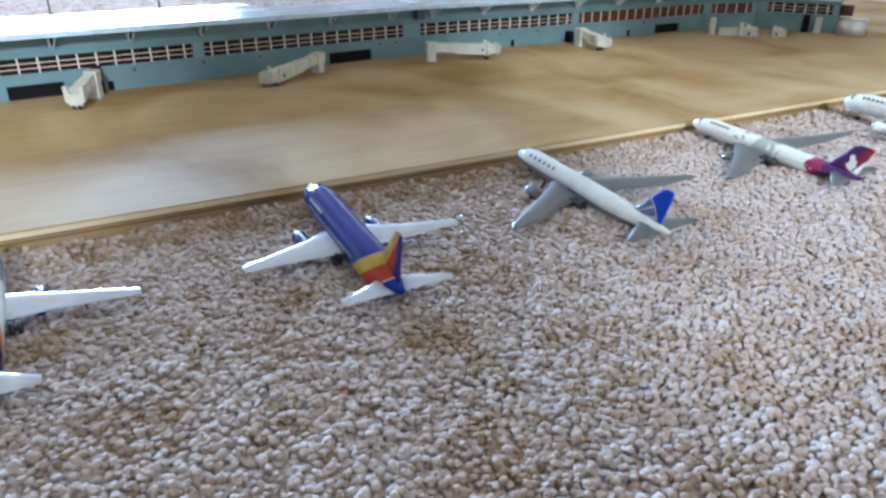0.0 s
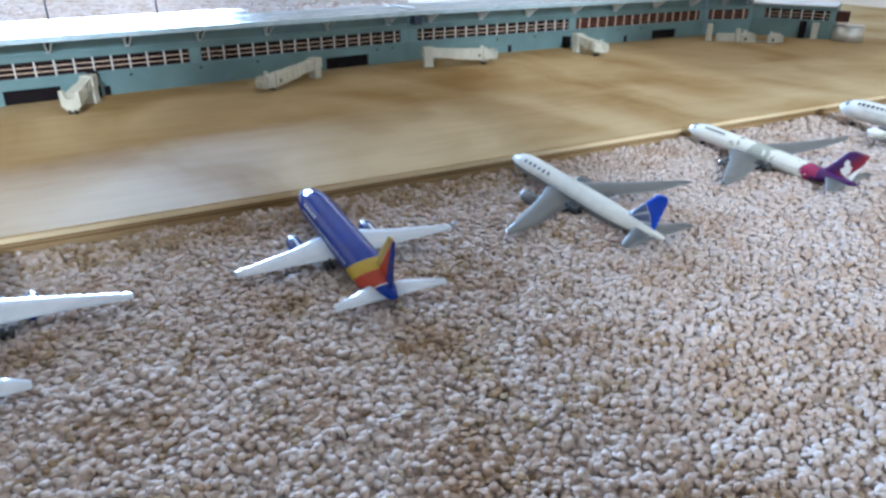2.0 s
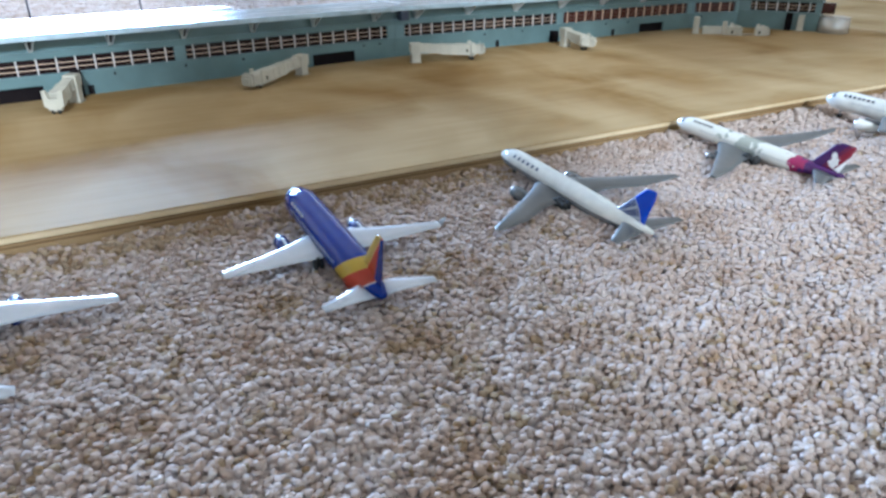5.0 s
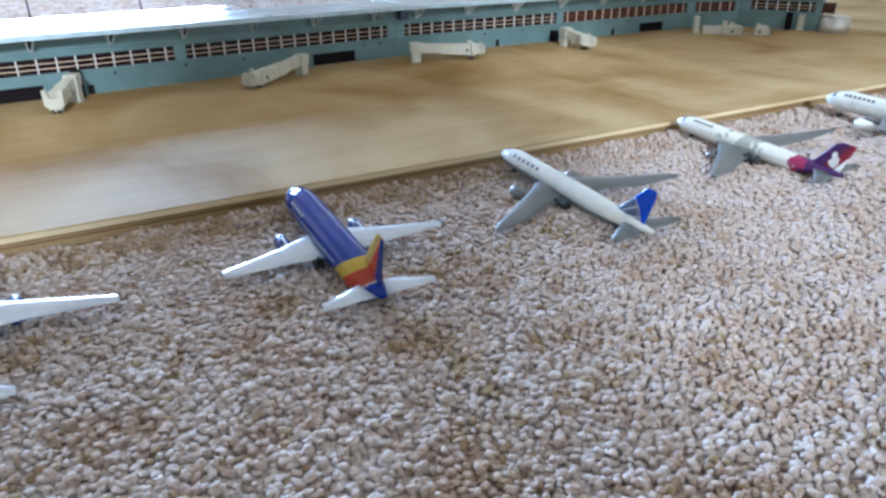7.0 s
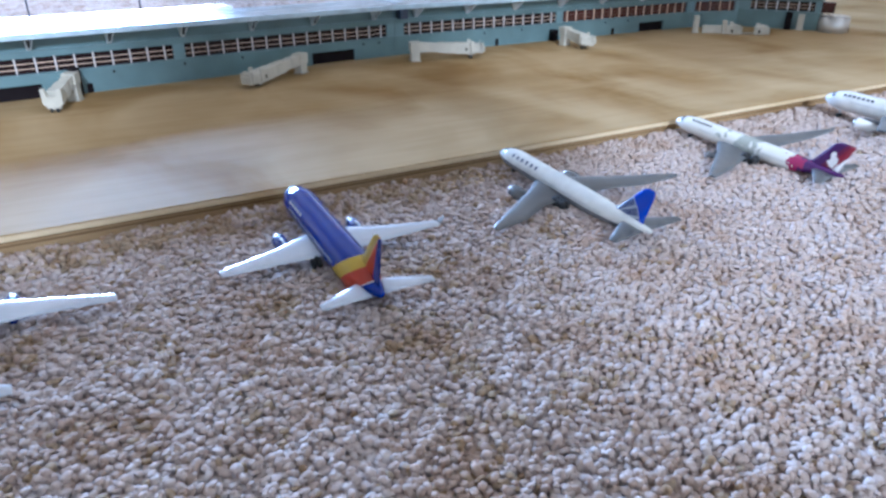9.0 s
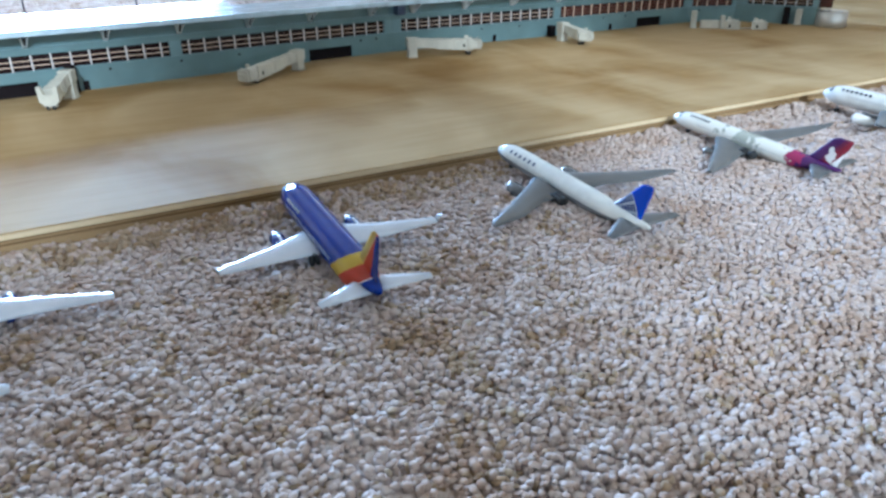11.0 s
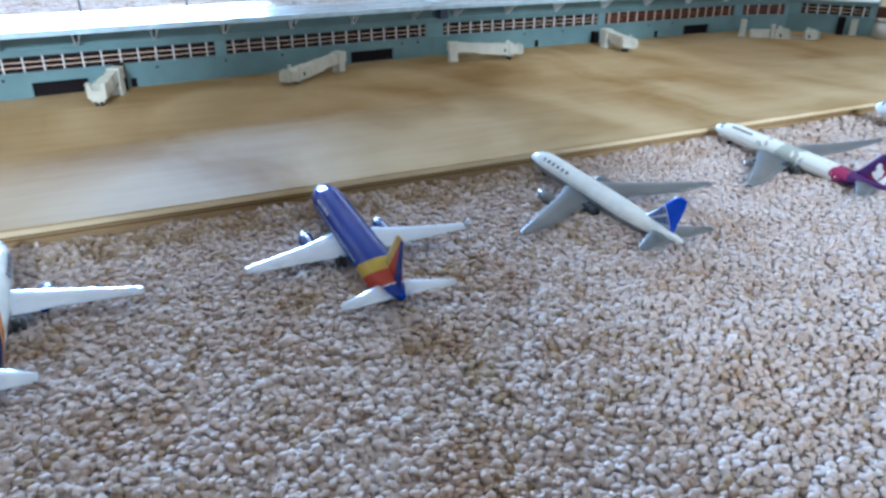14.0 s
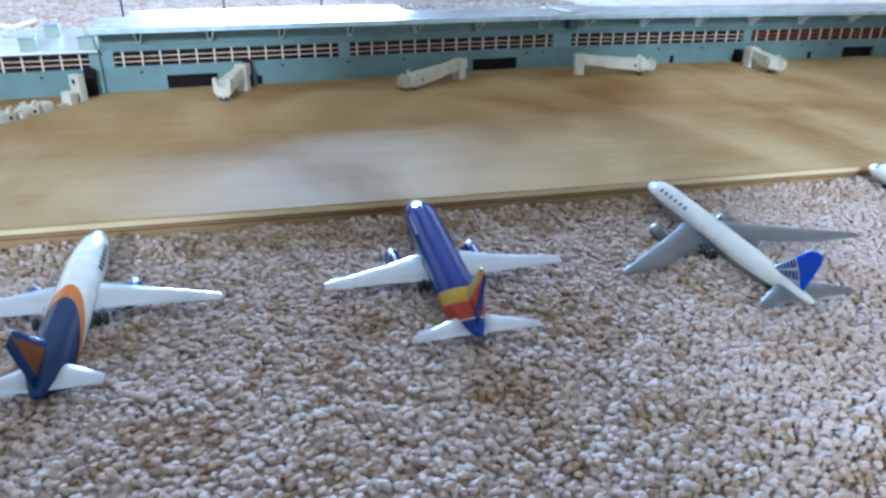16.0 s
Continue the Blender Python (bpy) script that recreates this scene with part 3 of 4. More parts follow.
# ---------- jet bridges ----------
def jet_bridge(pillar, cab, z_pillar, z_cab, hook, label, z_from=None, has_cab=True):
    """pillar, cab: ground places of the fixed column and of the wheels; hook: degrees by which the cab turns off the tunnel."""
    p, c = Vector((*pillar, DECK)), Vector((*cab, DECK))
    run = (c - p).length
    ang = math.degrees(math.atan2(c.y - p.y, c.x - p.x))
    j = thing("jet_bridge", pose(p.x, p.y, DECK, 0, 0, ang), label, "jet bridge", "jet bridges")
    z_from = z_from or z_pillar
    tilt = math.degrees(math.atan2(z_from - z_cab, run))
    part("column", boxed(-0.0058, 0.0058, -0.0055, 0.0055, 0, z_pillar - DECK - 0.010, bevel=0.0008), M["ivory"], j)
    part("base_plate", boxed(-0.0068, 0.0068, -0.0066, 0.0066, 0, 0.0012, bevel=0.0004), M["ivory_shade"], j)
    part("rotunda_box", boxed(-0.0072, 0.0072, -0.0066, 0.0066, z_pillar - DECK - 0.0122, z_pillar - DECK, bevel=0.0012), M["ivory"], j)
    t = pose(0.004, 0, z_from - DECK - 0.0012, 0, tilt, 0)

    def tunnel_part(name, a, b, half, low, high, ribs, label):
        bm = boxed(a, b, -half, half, low, high, bevel=0.0006)
        for i in range(ribs):
            x = a + (b - a) * (i + 0.5) / ribs
            box(bm, x, x + 0.0011, -half - 0.0004, half + 0.0004, low - 0.0004, high + 0.0004)
        bmesh.ops.transform(bm, matrix=t, verts=bm.verts[:])
        return part(name, bm, M["ivory"], j, label)

    tunnel_part("tunnel", 0, run * 0.42, 0.0048, -0.0112, 0, 3, "ribbed inner tunnel")
    tunnel_part("tunnel", run * 0.38, run * 0.74, 0.0056, -0.0124, 0.0006, 3, "wider sliding tunnel section")
    outer = tunnel_part("tunnel", run * 0.70, run + 0.002 if has_cab else run * 0.86, 0.0063, -0.0126, 0.0012, 0, "widest tunnel section with a small window")
    for s in (-1, 1):
        bm = boxed(run * 0.84, run * 0.84 + 0.0024, s * 0.0063 - 0.0003, s * 0.0063 + 0.0003, -0.0085, -0.0048)
        bmesh.ops.transform(bm, matrix=t, verts=bm.verts[:])
        part("pane", bm, M["dark"], outer)
    # lifting frame: two posts that meet over the wheels
    top = z_cab - DECK
    if not has_cab:
        # a broad forked plate that narrows down to the wheels
        half = [(0.0012, 0.004), (0.0034, 0.004), (0.0092, top - 0.010), (0.0096, top + 0.0046), (0.0064, top + 0.0048), (0.0040, top - 0.0030)]
        part("lifting_frame", prism(bmesh.new(), half + [(-y, z) for y, z in half[::-1]], "x", run - 0.0022, run + 0.0020), M["ivory"], j, "forked ivory lifting frame")
    for s in (-1, 1):
        if has_cab:
            bm = bmesh.new()
            prism(bm, [(s * 0.0066, top + 0.0034), (s * 0.0092, top + 0.0034), (s * 0.0090, top - 0.010), (s * 0.0034, 0.004), (s * 0.0010, 0.004), (s * 0.0064, top - 0.012)], "x", run - 0.0024, run + 0.0020)
            part("lifting_post", bm, M["ivory"], j)
        bm = bmesh.new()
        lathe(bm, [(-0.0010, 0.0022), (-0.0007, 0.0027), (0.0007, 0.0027), (0.0010, 0.0022)], "y", 14, Matrix.Translation((run, s * 0.0028, 0.0027)))
        part("wheel", bm, M["tyre"], j, "black wheel", True)
    part("axle", boxed(run - 0.0009, run + 0.0009, -0.0034, 0.0034, 0.0022, 0.0044), M["ivory_shade"], j)
    part("cross_beam", boxed(run - 0.0016, run + 0.0014, -0.0066, 0.0066, top - 0.0146, top - 0.0124, bevel=0.0003), M["ivory_shade"], j)
    if not has_cab:
        return j
    k = pose(run + 0.007, 0, top - 0.001, 0, tilt * 0.4, hook)
    cab_body = boxed(-0.007, 0.005, -0.0068, 0.0068, -0.0112, 0.0004, bevel=0.0012)
    bmesh.ops.transform(cab_body, matrix=k, verts=cab_body.verts[:])
    cab_ob = part("cab", cab_body, M["ivory"], j)
    for i, (w, lo, hi) in enumerate(((0.0076, -0.0116, 0.0024), (0.0066, -0.0108, -0.0006), (0.0074, -0.0112, 0.0012), (0.0060, -0.0095, -0.0020))):
        bm = boxed(0.0046 + 0.0020 * i, 0.0062 + 0.0020 * i, -w, w, lo, hi, bevel=0.0004)
        bmesh.ops.transform(bm, matrix=k, verts=bm.verts[:])
        part("hood_fold", bm, M["ivory"], cab_ob, "folded canopy at the cab mouth")
    return j


def fallen_bridge(pillar, cab, pieces, label):
    """A bridge whose tunnel has come off its column and lies in pieces on the deck; pieces: start, end (shares of the run), half width, height, kind."""
    p, c = Vector((*pillar, DECK)), Vector((*cab, DECK))
    run = (c - p).length
    j = thing("jet_bridge", pose(p.x, p.y, DECK, 0, 0, math.degrees(math.atan2(c.y - p.y, c.x - p.x))), label, "jet bridge", "jet bridges")
    post = part("column", boxed(-0.0042, 0.0042, -0.0062, 0.0062, 0, 0.0265, bevel=0.0010), M["ivory"], j)
    part("socket", boxed(0.0041, 0.0046, -0.0018, 0.0018, 0.0175, 0.0225), M["dark"], post, "dark socket of the missing tunnel")
    part("base_plate", boxed(-0.0052, 0.0066, -0.0072, 0.0072, 0, 0.0014, bevel=0.0004), M["ivory_shade"], j)
    rng = random.Random(int(run * 1e5))
    for a, b, w, h, kind in pieces:
        yaw = rng.uniform(-6, 6)
        m = pose(run * a, rng.uniform(-0.0012, 0.0012), -0.0004, rng.uniform(-5, 5), rng.uniform(-3, 3), yaw)
        n = run * (b - a)
        bm = boxed(0, n, -w, w, 0, h, bevel=min(0.0008, h * 0.2))
        if kind == "tunnel":
            for i in range(3):
                x = n * (i + 0.4) / 3
                box(bm, x, x + 0.001, -w - 0.0004, w + 0.0004, 0, h + 0.0005)
        if kind == "cab":
            for i in range(3):
                box(bm, n + 0.0016 * i, n + 0.0011 + 0.0016 * i, -w * 0.9, w * 0.9, 0.0006, h * (1.12, 0.72, 0.9)[i], bevel=0.0003)
            prism(bm, [(w * 0.55, h), (w, h), (w * 1.1, h + 0.0045), (w * 0.8, h + 0.0052)], "x", n * 0.15, n * 0.45)
            prism(bm, [(-w, h), (-w * 0.5, h), (-w * 0.8, h + 0.0036)], "x", n * 0.4, n * 0.8)
        bmesh.ops.transform(bm, matrix=m, verts=bm.verts[:])
        ob = part({"tunnel": "tunnel", "frame": "lifting_frame", "rail": "floor_rail", "cab": "cab"}[kind], bm, M["ivory" if kind != "rail" else "ivory_shade"], j)
        if kind == "cab":
            for s in (-1, 1):
                bm = boxed(n * 0.3, n * 0.3 + 0.003, s * w - 0.0003, s * w + 0.0003, h * 0.25, h * 0.6)
                bmesh.ops.transform(bm, matrix=m, verts=bm.verts[:])
                part("pane", bm, M["dark"], ob)
    return j


IV = "ivory plastic toy jet bridge"
jet_bridge((0.0115, 0.7905), (-0.0081, 0.7440), 0.0405, 0.0300, 4, IV + ", pointing out from the building", has_cab=False)
jet_bridge((0.2600, 0.8130), (0.1945, 0.7670), 0.0360, 0.0285, -8, IV + ", sloping down from the building")
jet_bridge((0.4165, 0.8170), (0.4905, 0.7985), 0.0370, 0.0320, -16, IV + ", running along the building")
jet_bridge((0.6680, 0.8240), (0.6700, 0.7830), 0.0385, 0.0310, 35, IV + ", short and turned aside")
fallen_bridge((0.9330, 0.8196), (1.0160, 0.7440), [(0.10, 0.36, 0.0062, 0.0125, "tunnel"), (0.37, 0.43, 0.0085, 0.0205, "frame"), (0.44, 0.60, 0.0068, 0.0135, "cab"), (0.60, 0.80, 0.003, 0.0024, "rail"), (0.81, 0.97, 0.0070, 0.0125, "cab")], IV + ", collapsed into pieces on the board")
fallen_bridge((-0.1480, 0.7680), (-0.2010, 0.6900), [(0.10, 0.20, 0.0058, 0.0118, "tunnel"), (0.20, 0.38, 0.003, 0.0026, "rail"), (0.38, 0.52, 0.0058, 0.0080, "tunnel"), (0.56, 0.70, 0.0060, 0.0085, "cab"), (0.72, 0.80, 0.0085, 0.0050, "tunnel"), (0.84, 1.0, 0.0062, 0.0085, "cab")], IV + ", broken and lying low on the board")
stub = thing("jet_bridge", pose(1.1065, 0.7540, DECK, 0, 0, WANG), IV + ", only its column and a short stub", "jet bridge", "jet bridges")
part("column", boxed(-0.0048, 0.0048, -0.0048, 0.0048, 0, 0.0255, bevel=0.0008), M["ivory"], stub)
part("base_plate", boxed(-0.0065, 0.0065, -0.0062, 0.0062, 0, 0.0012, bevel=0.0004), M["ivory_shade"], stub)
part("stub_tunnel", boxed(-0.004, 0.004, 0.0049, 0.012, 0.012, 0.024, bevel=0.0006), M["ivory_shade"], stub)


# ---------- model airliners ----------
def skin_radius(y, L, R, nose_len, tail_at, rise=0.6, bend=1.45):
    """Radius and centre height of the hull at y, from 0 at the nose to -L at the tail."""
    d = -y
    if d < nose_len:
        f = 1 - d / nose_len
        return R * max(0.02, (1 - f ** 2.1)) ** 0.56, -0.16 * R * f ** 1.6
    if d > tail_at:
        f = (d - tail_at) / (L - tail_at)
        r = R * (1 - 0.84 * f ** bend)
        return r, (R - r) * rise
    return R, 0.0


def foil(le, te, at, thick, upright=False):
    """An aerofoil loop from leading to trailing edge; at: its span place and height."""
    pts = []
    for f, s in ((0, 0), (0.04, 0.5), (0.2, 0.95), (0.45, 0.9), (0.75, 0.45), (1, 0.06), (1, -0.06), (0.75, -0.25), (0.45, -0.5), (0.2, -0.6), (0.04, -0.42)):
        y = le + (te - le) * f
        pts.append((at[0] + s * thick, y, at[1]) if upright else (at[0], y, at[1] + s * thick))
    return pts


def surface_panel(stations, upright=False):
    return rings(bmesh.new(), [foil(le, te, at, th, upright) for le, te, at, th in stations])


def airliner(m, spec):
    """A model airliner; y runs forward and the nose tip lies at the origin before it is set on its wheels."""
    L, R, gear = spec["L"], spec["R"], spec["gear"]
    a = thing("model_airliner", m @ pose(0, -0.5 * L, -gear), spec["label"], "toy airplane", "model airliners")
    lift = Matrix.Translation((0, 0.5 * L, gear))

    def add(name, bm, mat, parent=a, label="", smooth=True):
        bmesh.ops.transform(bm, matrix=lift, verts=bm.verts[:])
        return part(name, bm, mat, parent, label, smooth)

    nl, ta = spec.get("nose", 2.9) * R, spec.get("tail_at", 0.66) * L
    ys = [0, 0.02, 0.06, 0.12, 0.2, 0.32, 0.46, 0.62, 0.8, 1.0]
    ys = [-nl * f for f in ys] + [-nl - (ta - nl) * f for f in (0.25, 0.5, 0.75, 1.0)] + [-ta - (L - ta) * f for f in (0.12, 0.25, 0.4, 0.55, 0.7, 0.82, 0.92, 0.98, 1.0)]
    loops = []
    for y in ys:
        r, c = skin_radius(y, L, R, nl, ta, spec.get("rise", 0.6), spec.get("bend", 1.45))
        if y == -L:
            r *= 0.6
        loops.append([(r * math.cos(2 * math.pi * i / 28), y, c + r * math.sin(2 * math.pi * i / 28)) for i in range(28)])
    hull = add("fuselage", rings(bmesh.new(), loops), spec["hull"])
    zr = -0.45 * R
    for s in (-1, 1):
        st = [(le, te, (s * x, zr + z), th) for x, le, te, z, th in spec["wing"]]
        w = add("wing", surface_panel(st), spec["wing_mat"])
        if "flap" in spec:
            x0, x1 = spec["flap"]
            (xa, la, ta_, za, ha), (xb, lb, tb, zb, hb) = spec["wing"][1], spec["wing"][2]
            loops = []
            for x in (x0, x1):
                f = (x - xa) / (xb - xa)
                te, z, h = ta_ + (tb - ta_) * f, zr + za + (zb - za) * f, ha + (hb - ha) * f
                loops.append([(s * x, te + 0.0085, z + 0.42 * h), (s * x, te + 0.0085, z + 0.62 * h), (s * x, te + 0.0006, z + 0.25 * h), (s * x, te + 0.0006, z)])
            add("flap", rings(bmesh.new(), loops), spec["wing_mat"], w, "", False)
            seam = [[(s * x, y + dy, z + dz) for dy, dz in ((0.0011, 0.0), (0.0011, 0.00035), (0.0002, 0.0003), (0.0002, 0.0))] for x, y, z in ((abs(loops[0][0][0]), loops[0][1][1], loops[0][1][2]), (abs(loops[1][0][0]), loops[1][1][1], loops[1][1][2]))]
            add("flap_seam", rings(bmesh.new(), seam), M["hull_grey"], w, "thin grey seam before the flap", False)
        if "winglet" in spec:
            x, le, te, z, th = spec["wing"][-1]
            h, mat = spec["winglet"]
            st = [(le, te, (s * x, zr + z - 0.0006), 0.0007), (le - 0.002, te, (s * (x + 0.0012), zr + z + h * 0.4), 0.0006), (le - 0.005, te - 0.001, (s * (x + 0.002), zr + z + h), 0.0004)]
            add("winglet", surface_panel(st, True), mat, w)
        st = [(le, te, (s * x, z), th) for x, le, te, z, th in spec["stab"]]
        add("tailplane", surface_panel(st), spec["wing_mat"])
        ex, ey, ez, el, er = spec["engine"]
        bm = bmesh.new()
        lathe(bm, [(ey - el * 0.12, er * 0.3), (ey - el * 0.10, er * 0.82), (ey - 0.0002, er * 0.86), (ey, er * 0.93), (ey - el * 0.05, er), (ey - el * 0.35, er * 1.04), (ey - el * 0.75, er * 0.86), (ey - el * 0.8, er * 0.62), (ey - el, er * 0.36), (ey - el, er * 0.05)], "y", 20, Matrix.Translation((s * ex, 0, ez)))
        eng = add("engine", bm, spec["engine_mat"])
        bm = bmesh.new()
        lathe(bm, [(ey - el * 0.03, er * 0.84), (ey + 0.0003, er * 0.9), (ey + 0.0004, er * 0.97), (ey - el * 0.05, er * 1.025)], "y", 20, Matrix.Translation((s * ex, 0, ez)))
        add("intake_lip", bm, M["metal"], eng, "bright metal intake lip")
        add("pylon", boxed(s * ex - 0.0008, s * ex + 0.0008, ey - el * 1.05, ey - el * 0.3, ez + er * 0.7, zr + 0.0012, bevel=0.0003), spec["wing_mat"], eng)
        # main gear
        gx, gy = spec["main"]
        wr, drop = spec.get("wheel", 0.0028), spec.get("main_drop", gear)
        g = add("main_gear", lathe(bmesh.new(), [(-drop + 0.002, 0.0009), (-min(R * 0.4, drop * 0.5), 0.0011)], "z", 8, Matrix.Translation((s * gx, gy, 0))), M["tyre"])
        for dx, dy in itertools.product((-0.0018, 0.0018), spec.get("axles", (0.0,))):
            bm = lathe(bmesh.new(), [(-0.0012, 0.0016), (-0.0008, wr), (0.0008, wr), (0.0012, 0.0016)], "x", 14, Matrix.Translation((s * gx + dx, gy + dy, -drop + wr)))
            add("wheel", bm, M["tyre"], g, "black wheel")
    side = spec.get("fin_lean", 0.0)
    st = [(le, te, (side * z, z), th) for z, le, te, th in spec["fin"]]
    fin = add("fin", surface_panel(st, True), spec["fin_mat"])
    if "rudder" in spec:
        share, mat = spec["rudder"]
        loops = []
        for z, le, te, th in spec["fin"][:-1]:
            y, w = te + (le - te) * share, th * 0.75 + 0.0001
            loops.append([(side * z - w, y, z), (side * z + w, y, z), (side * z + 0.0003, te - 0.0003, z), (side * z - 0.0003, te - 0.0003, z)])
        add("rudder", rings(bmesh.new(), loops), mat, fin, "", False)
    ny = -0.11 * L
    g = add("nose_gear", lathe(bmesh.new(), [(-gear + 0.0016, 0.0008), (-R * 0.6, 0.0009)], "z", 8, Matrix.Translation((0, ny, 0))), M["metal"])
    for dx in (-0.0013, 0.0013):
        bm = lathe(bmesh.new(), [(-0.0008, 0.0012), (-0.0005, 0.002), (0.0005, 0.002), (0.0008, 0.0012)], "x", 12, Matrix.Translation((dx, ny, -gear + 0.002)))
        add("wheel", bm, M["tyre"], g, "black wheel")

    def patch(bm, y0, y1, a0, a1, proud=0.00012, n=4):
        """A thin skin on the hull between two stations and two angles (degrees from the top, minus to the west)."""
        grid = []
        for i in range(3):
            y = y0 + (y1 - y0) * i / 2
            r, c = skin_radius(y, L, R, nl, ta, spec.get("rise", 0.6), spec.get("bend", 1.45))
            row = []
            for k in range(n + 1):
                t = radians(a0 + (a1 - a0) * k / n)
                row.append(bm.verts.new(((r + proud) * math.sin(t), y, c + (r + proud) * math.cos(t))))
            grid.append(row)
        for i in range(2):
            for k in range(n):
                bm.faces.new((grid[i][k], grid[i][k + 1], grid[i + 1][k + 1], grid[i + 1][k]))

    # cockpit glazing
    for a0 in (-62, -30, 4, 34):
        bm = bmesh.new()
        cn = min(nl, 3.3 * R)
        patch(bm, -cn * 0.30, -cn * 0.43, a0, a0 + 26)
        add("cockpit_pane", bm, M["ink"])
    # title marks and cabin windows on both sides
    for s in (-1, 1):
        y0, step, n, a0, a1 = spec["title"]
        for i in range(n):
            bm = bmesh.new()
            y = y0 - step * i
            patch(bm, y, y - step * spec.get("fill", 0.66), s * a0, s * a1)
            add("title_mark", bm, spec.get("title_mat", M["ink"]))
        bm = bmesh.new()
        w0, w1, ws = spec["cabin"]
        for i in range(int((w0 - w1) / ws)):
            patch(bm, w0 - ws * i, w0 - ws * i - ws * 0.42, s * 74, s * 84, 0.0001, 1)
        tagged(add("cabin_glazing", bm, spec.get("window_mat", M["ink"])), kind="stuff")
    return a


def set_plane(nose, heading, pitch, bank):
    x, y, z = nose
    return Matrix.Translation((x, y, z)) @ pose(0, 0, 0, 0, 0, heading) @ pose(0, 0, 0, pitch) @ pose(0, 0, 0, 0, bank)


# blue twin jet with yellow and red tail bands
airliner(set_plane((0.1217, 0.4100, 0.0180), 0.25, 4.0, -1.1), dict(
    L=0.147, R=0.0103, gear=0.0160, rise=0.30, bend=1.05, tail_at=0.82, label="dark blue model airliner, white wings, yellow and red tail bands",
    hull=livery("blue_yellow_red_hull", 1.1, [(-0.5, BLUE), (-0.0412, WHITE), (-0.0404, RED), (-0.0272, WHITE), (-0.0267, YEL), (-0.0150, BLUE)]),
    fin_mat=livery("blue_red_yellow_fin", 0.6, [(-0.5, RED), (-0.0385, (0.50, 0.28, 0.10)), (-0.0378, (0.34, 0.23, 0.05))]), fin_lean=0.09, rudder=(0.24, M["blue"]), winglet=(0.0050, M["hull_grey"]),
    wing=[(0.0, -0.054, -0.088, 0.0, 0.0034), (0.009, -0.056, -0.0850, 0.0, 0.0032), (0.030, -0.0665, -0.0850, 0.0008, 0.0022), (0.0640, -0.0812, -0.0882, 0.0036, 0.0010), (0.0648, -0.0825, -0.0882, 0.0040, 0.0006)],
    stab=[(0.0, -0.124, -0.143, 0.000, 0.0020), (0.010, -0.1308, -0.1435, 0.001, 0.0016), (0.0303, -0.1408, -0.1462, 0.0022, 0.0008)],
    fin=[(0.002, -0.110, -0.1425, 0.0013), (0.0105, -0.1200, -0.1420, 0.0012), (0.0303, -0.1338, -0.1412, 0.0007), (0.0311, -0.136, -0.1412, 0.0004)],
    engine=(0.0235, -0.048, -0.0085, 0.020, 0.0043), engine_mat=M["blue"], wing_mat=M["wing_white"], main_drop=0.0115, wheel=0.0032, main=(0.0125, -0.0845),
    title=(-0.029, 0.0046, 5, 54, 63), title_mat=M["hull_grey"], cabin=(-0.03, -0.105, 0.0022), window_mat=M["hull_grey"]))

# white twin jet with blue tail and orange arc
NAVY, ORANGE, CREAM = (0.006, 0.024, 0.09), (0.50, 0.17, 0.03), (0.72, 0.72, 0.68)
airliner(set_plane((-0.0635, 0.4100, 0.0158), 0.6, 5.0, 1.1), dict(
    L=0.146, R=0.0098, gear=0.0115, nose=5.2, rise=0.32, bend=1.75, tail_at=0.83, label="white model airliner, orange arc and dark blue tail, on carpet",
    hull=livery("white_orange_blue_hull", -3.3, [(-0.5, NAVY), (-0.0815, ORANGE), (-0.0710, CREAM)]),
    # Fin panel: the hull's orange, darkened to put its shade into the paint.
    fin_mat=livery("blue_shaded_orange_fin", 0.0, [(-0.5, NAVY)], panel=((-0.0296, -0.952), (-0.0616, -0.19), (0.16, 0.050, 0.014))), fin_lean=-0.12,
    wing=[(0.0, -0.054, -0.083, 0.0025, 0.0036), (0.0095, -0.056, -0.0795, 0.0025, 0.0034), (0.030, -0.0645, -0.0805, 0.0038, 0.0024), (0.0690, -0.0795, -0.0857, 0.0058, 0.0011), (0.0697, -0.0810, -0.0857, 0.0064, 0.0006)],
    stab=[(0.0, -0.122, -0.142, 0.002, 0.0024), (0.010, -0.1280, -0.1425, 0.003, 0.0018), (0.0245, -0.1370, -0.1430, 0.0038, 0.0008)],
    fin=[(0.003, -0.104, -0.143, 0.0014), (0.009, -0.117, -0.1445, 0.0013), (0.0300, -0.1370, -0.1485, 0.0007), (0.0307, -0.139, -0.1485, 0.0004)],
    engine=(0.0235, -0.0515, -0.0072, 0.020, 0.0043), engine_mat=M["blue"], wing_mat=M["wing_white"], main_drop=0.0075, wheel=0.0032, main=(0.0135, -0.0845),
    title=(-0.024, 0.0048, 6, 56, 76), fill=0.7, title_mat=M["title_grey"], cabin=(-0.03, -0.07, 0.0022), window_mat=M["hull_grey"], flap=(0.013, 0.034)))

# white long twin jet with blue globe tail
GLOBE = bpy.data.materials.new("blue_globe_fin")
GLOBE.use_nodes = True
gt = GLOBE.node_tree
gp = gt.nodes["Principled BSDF"]
gco = gt.nodes.new("ShaderNodeTexCoord").outputs["Object"]
gx = gt.nodes.new("ShaderNodeSeparateXYZ")
gt.links.new(gco, gx.inputs[0])
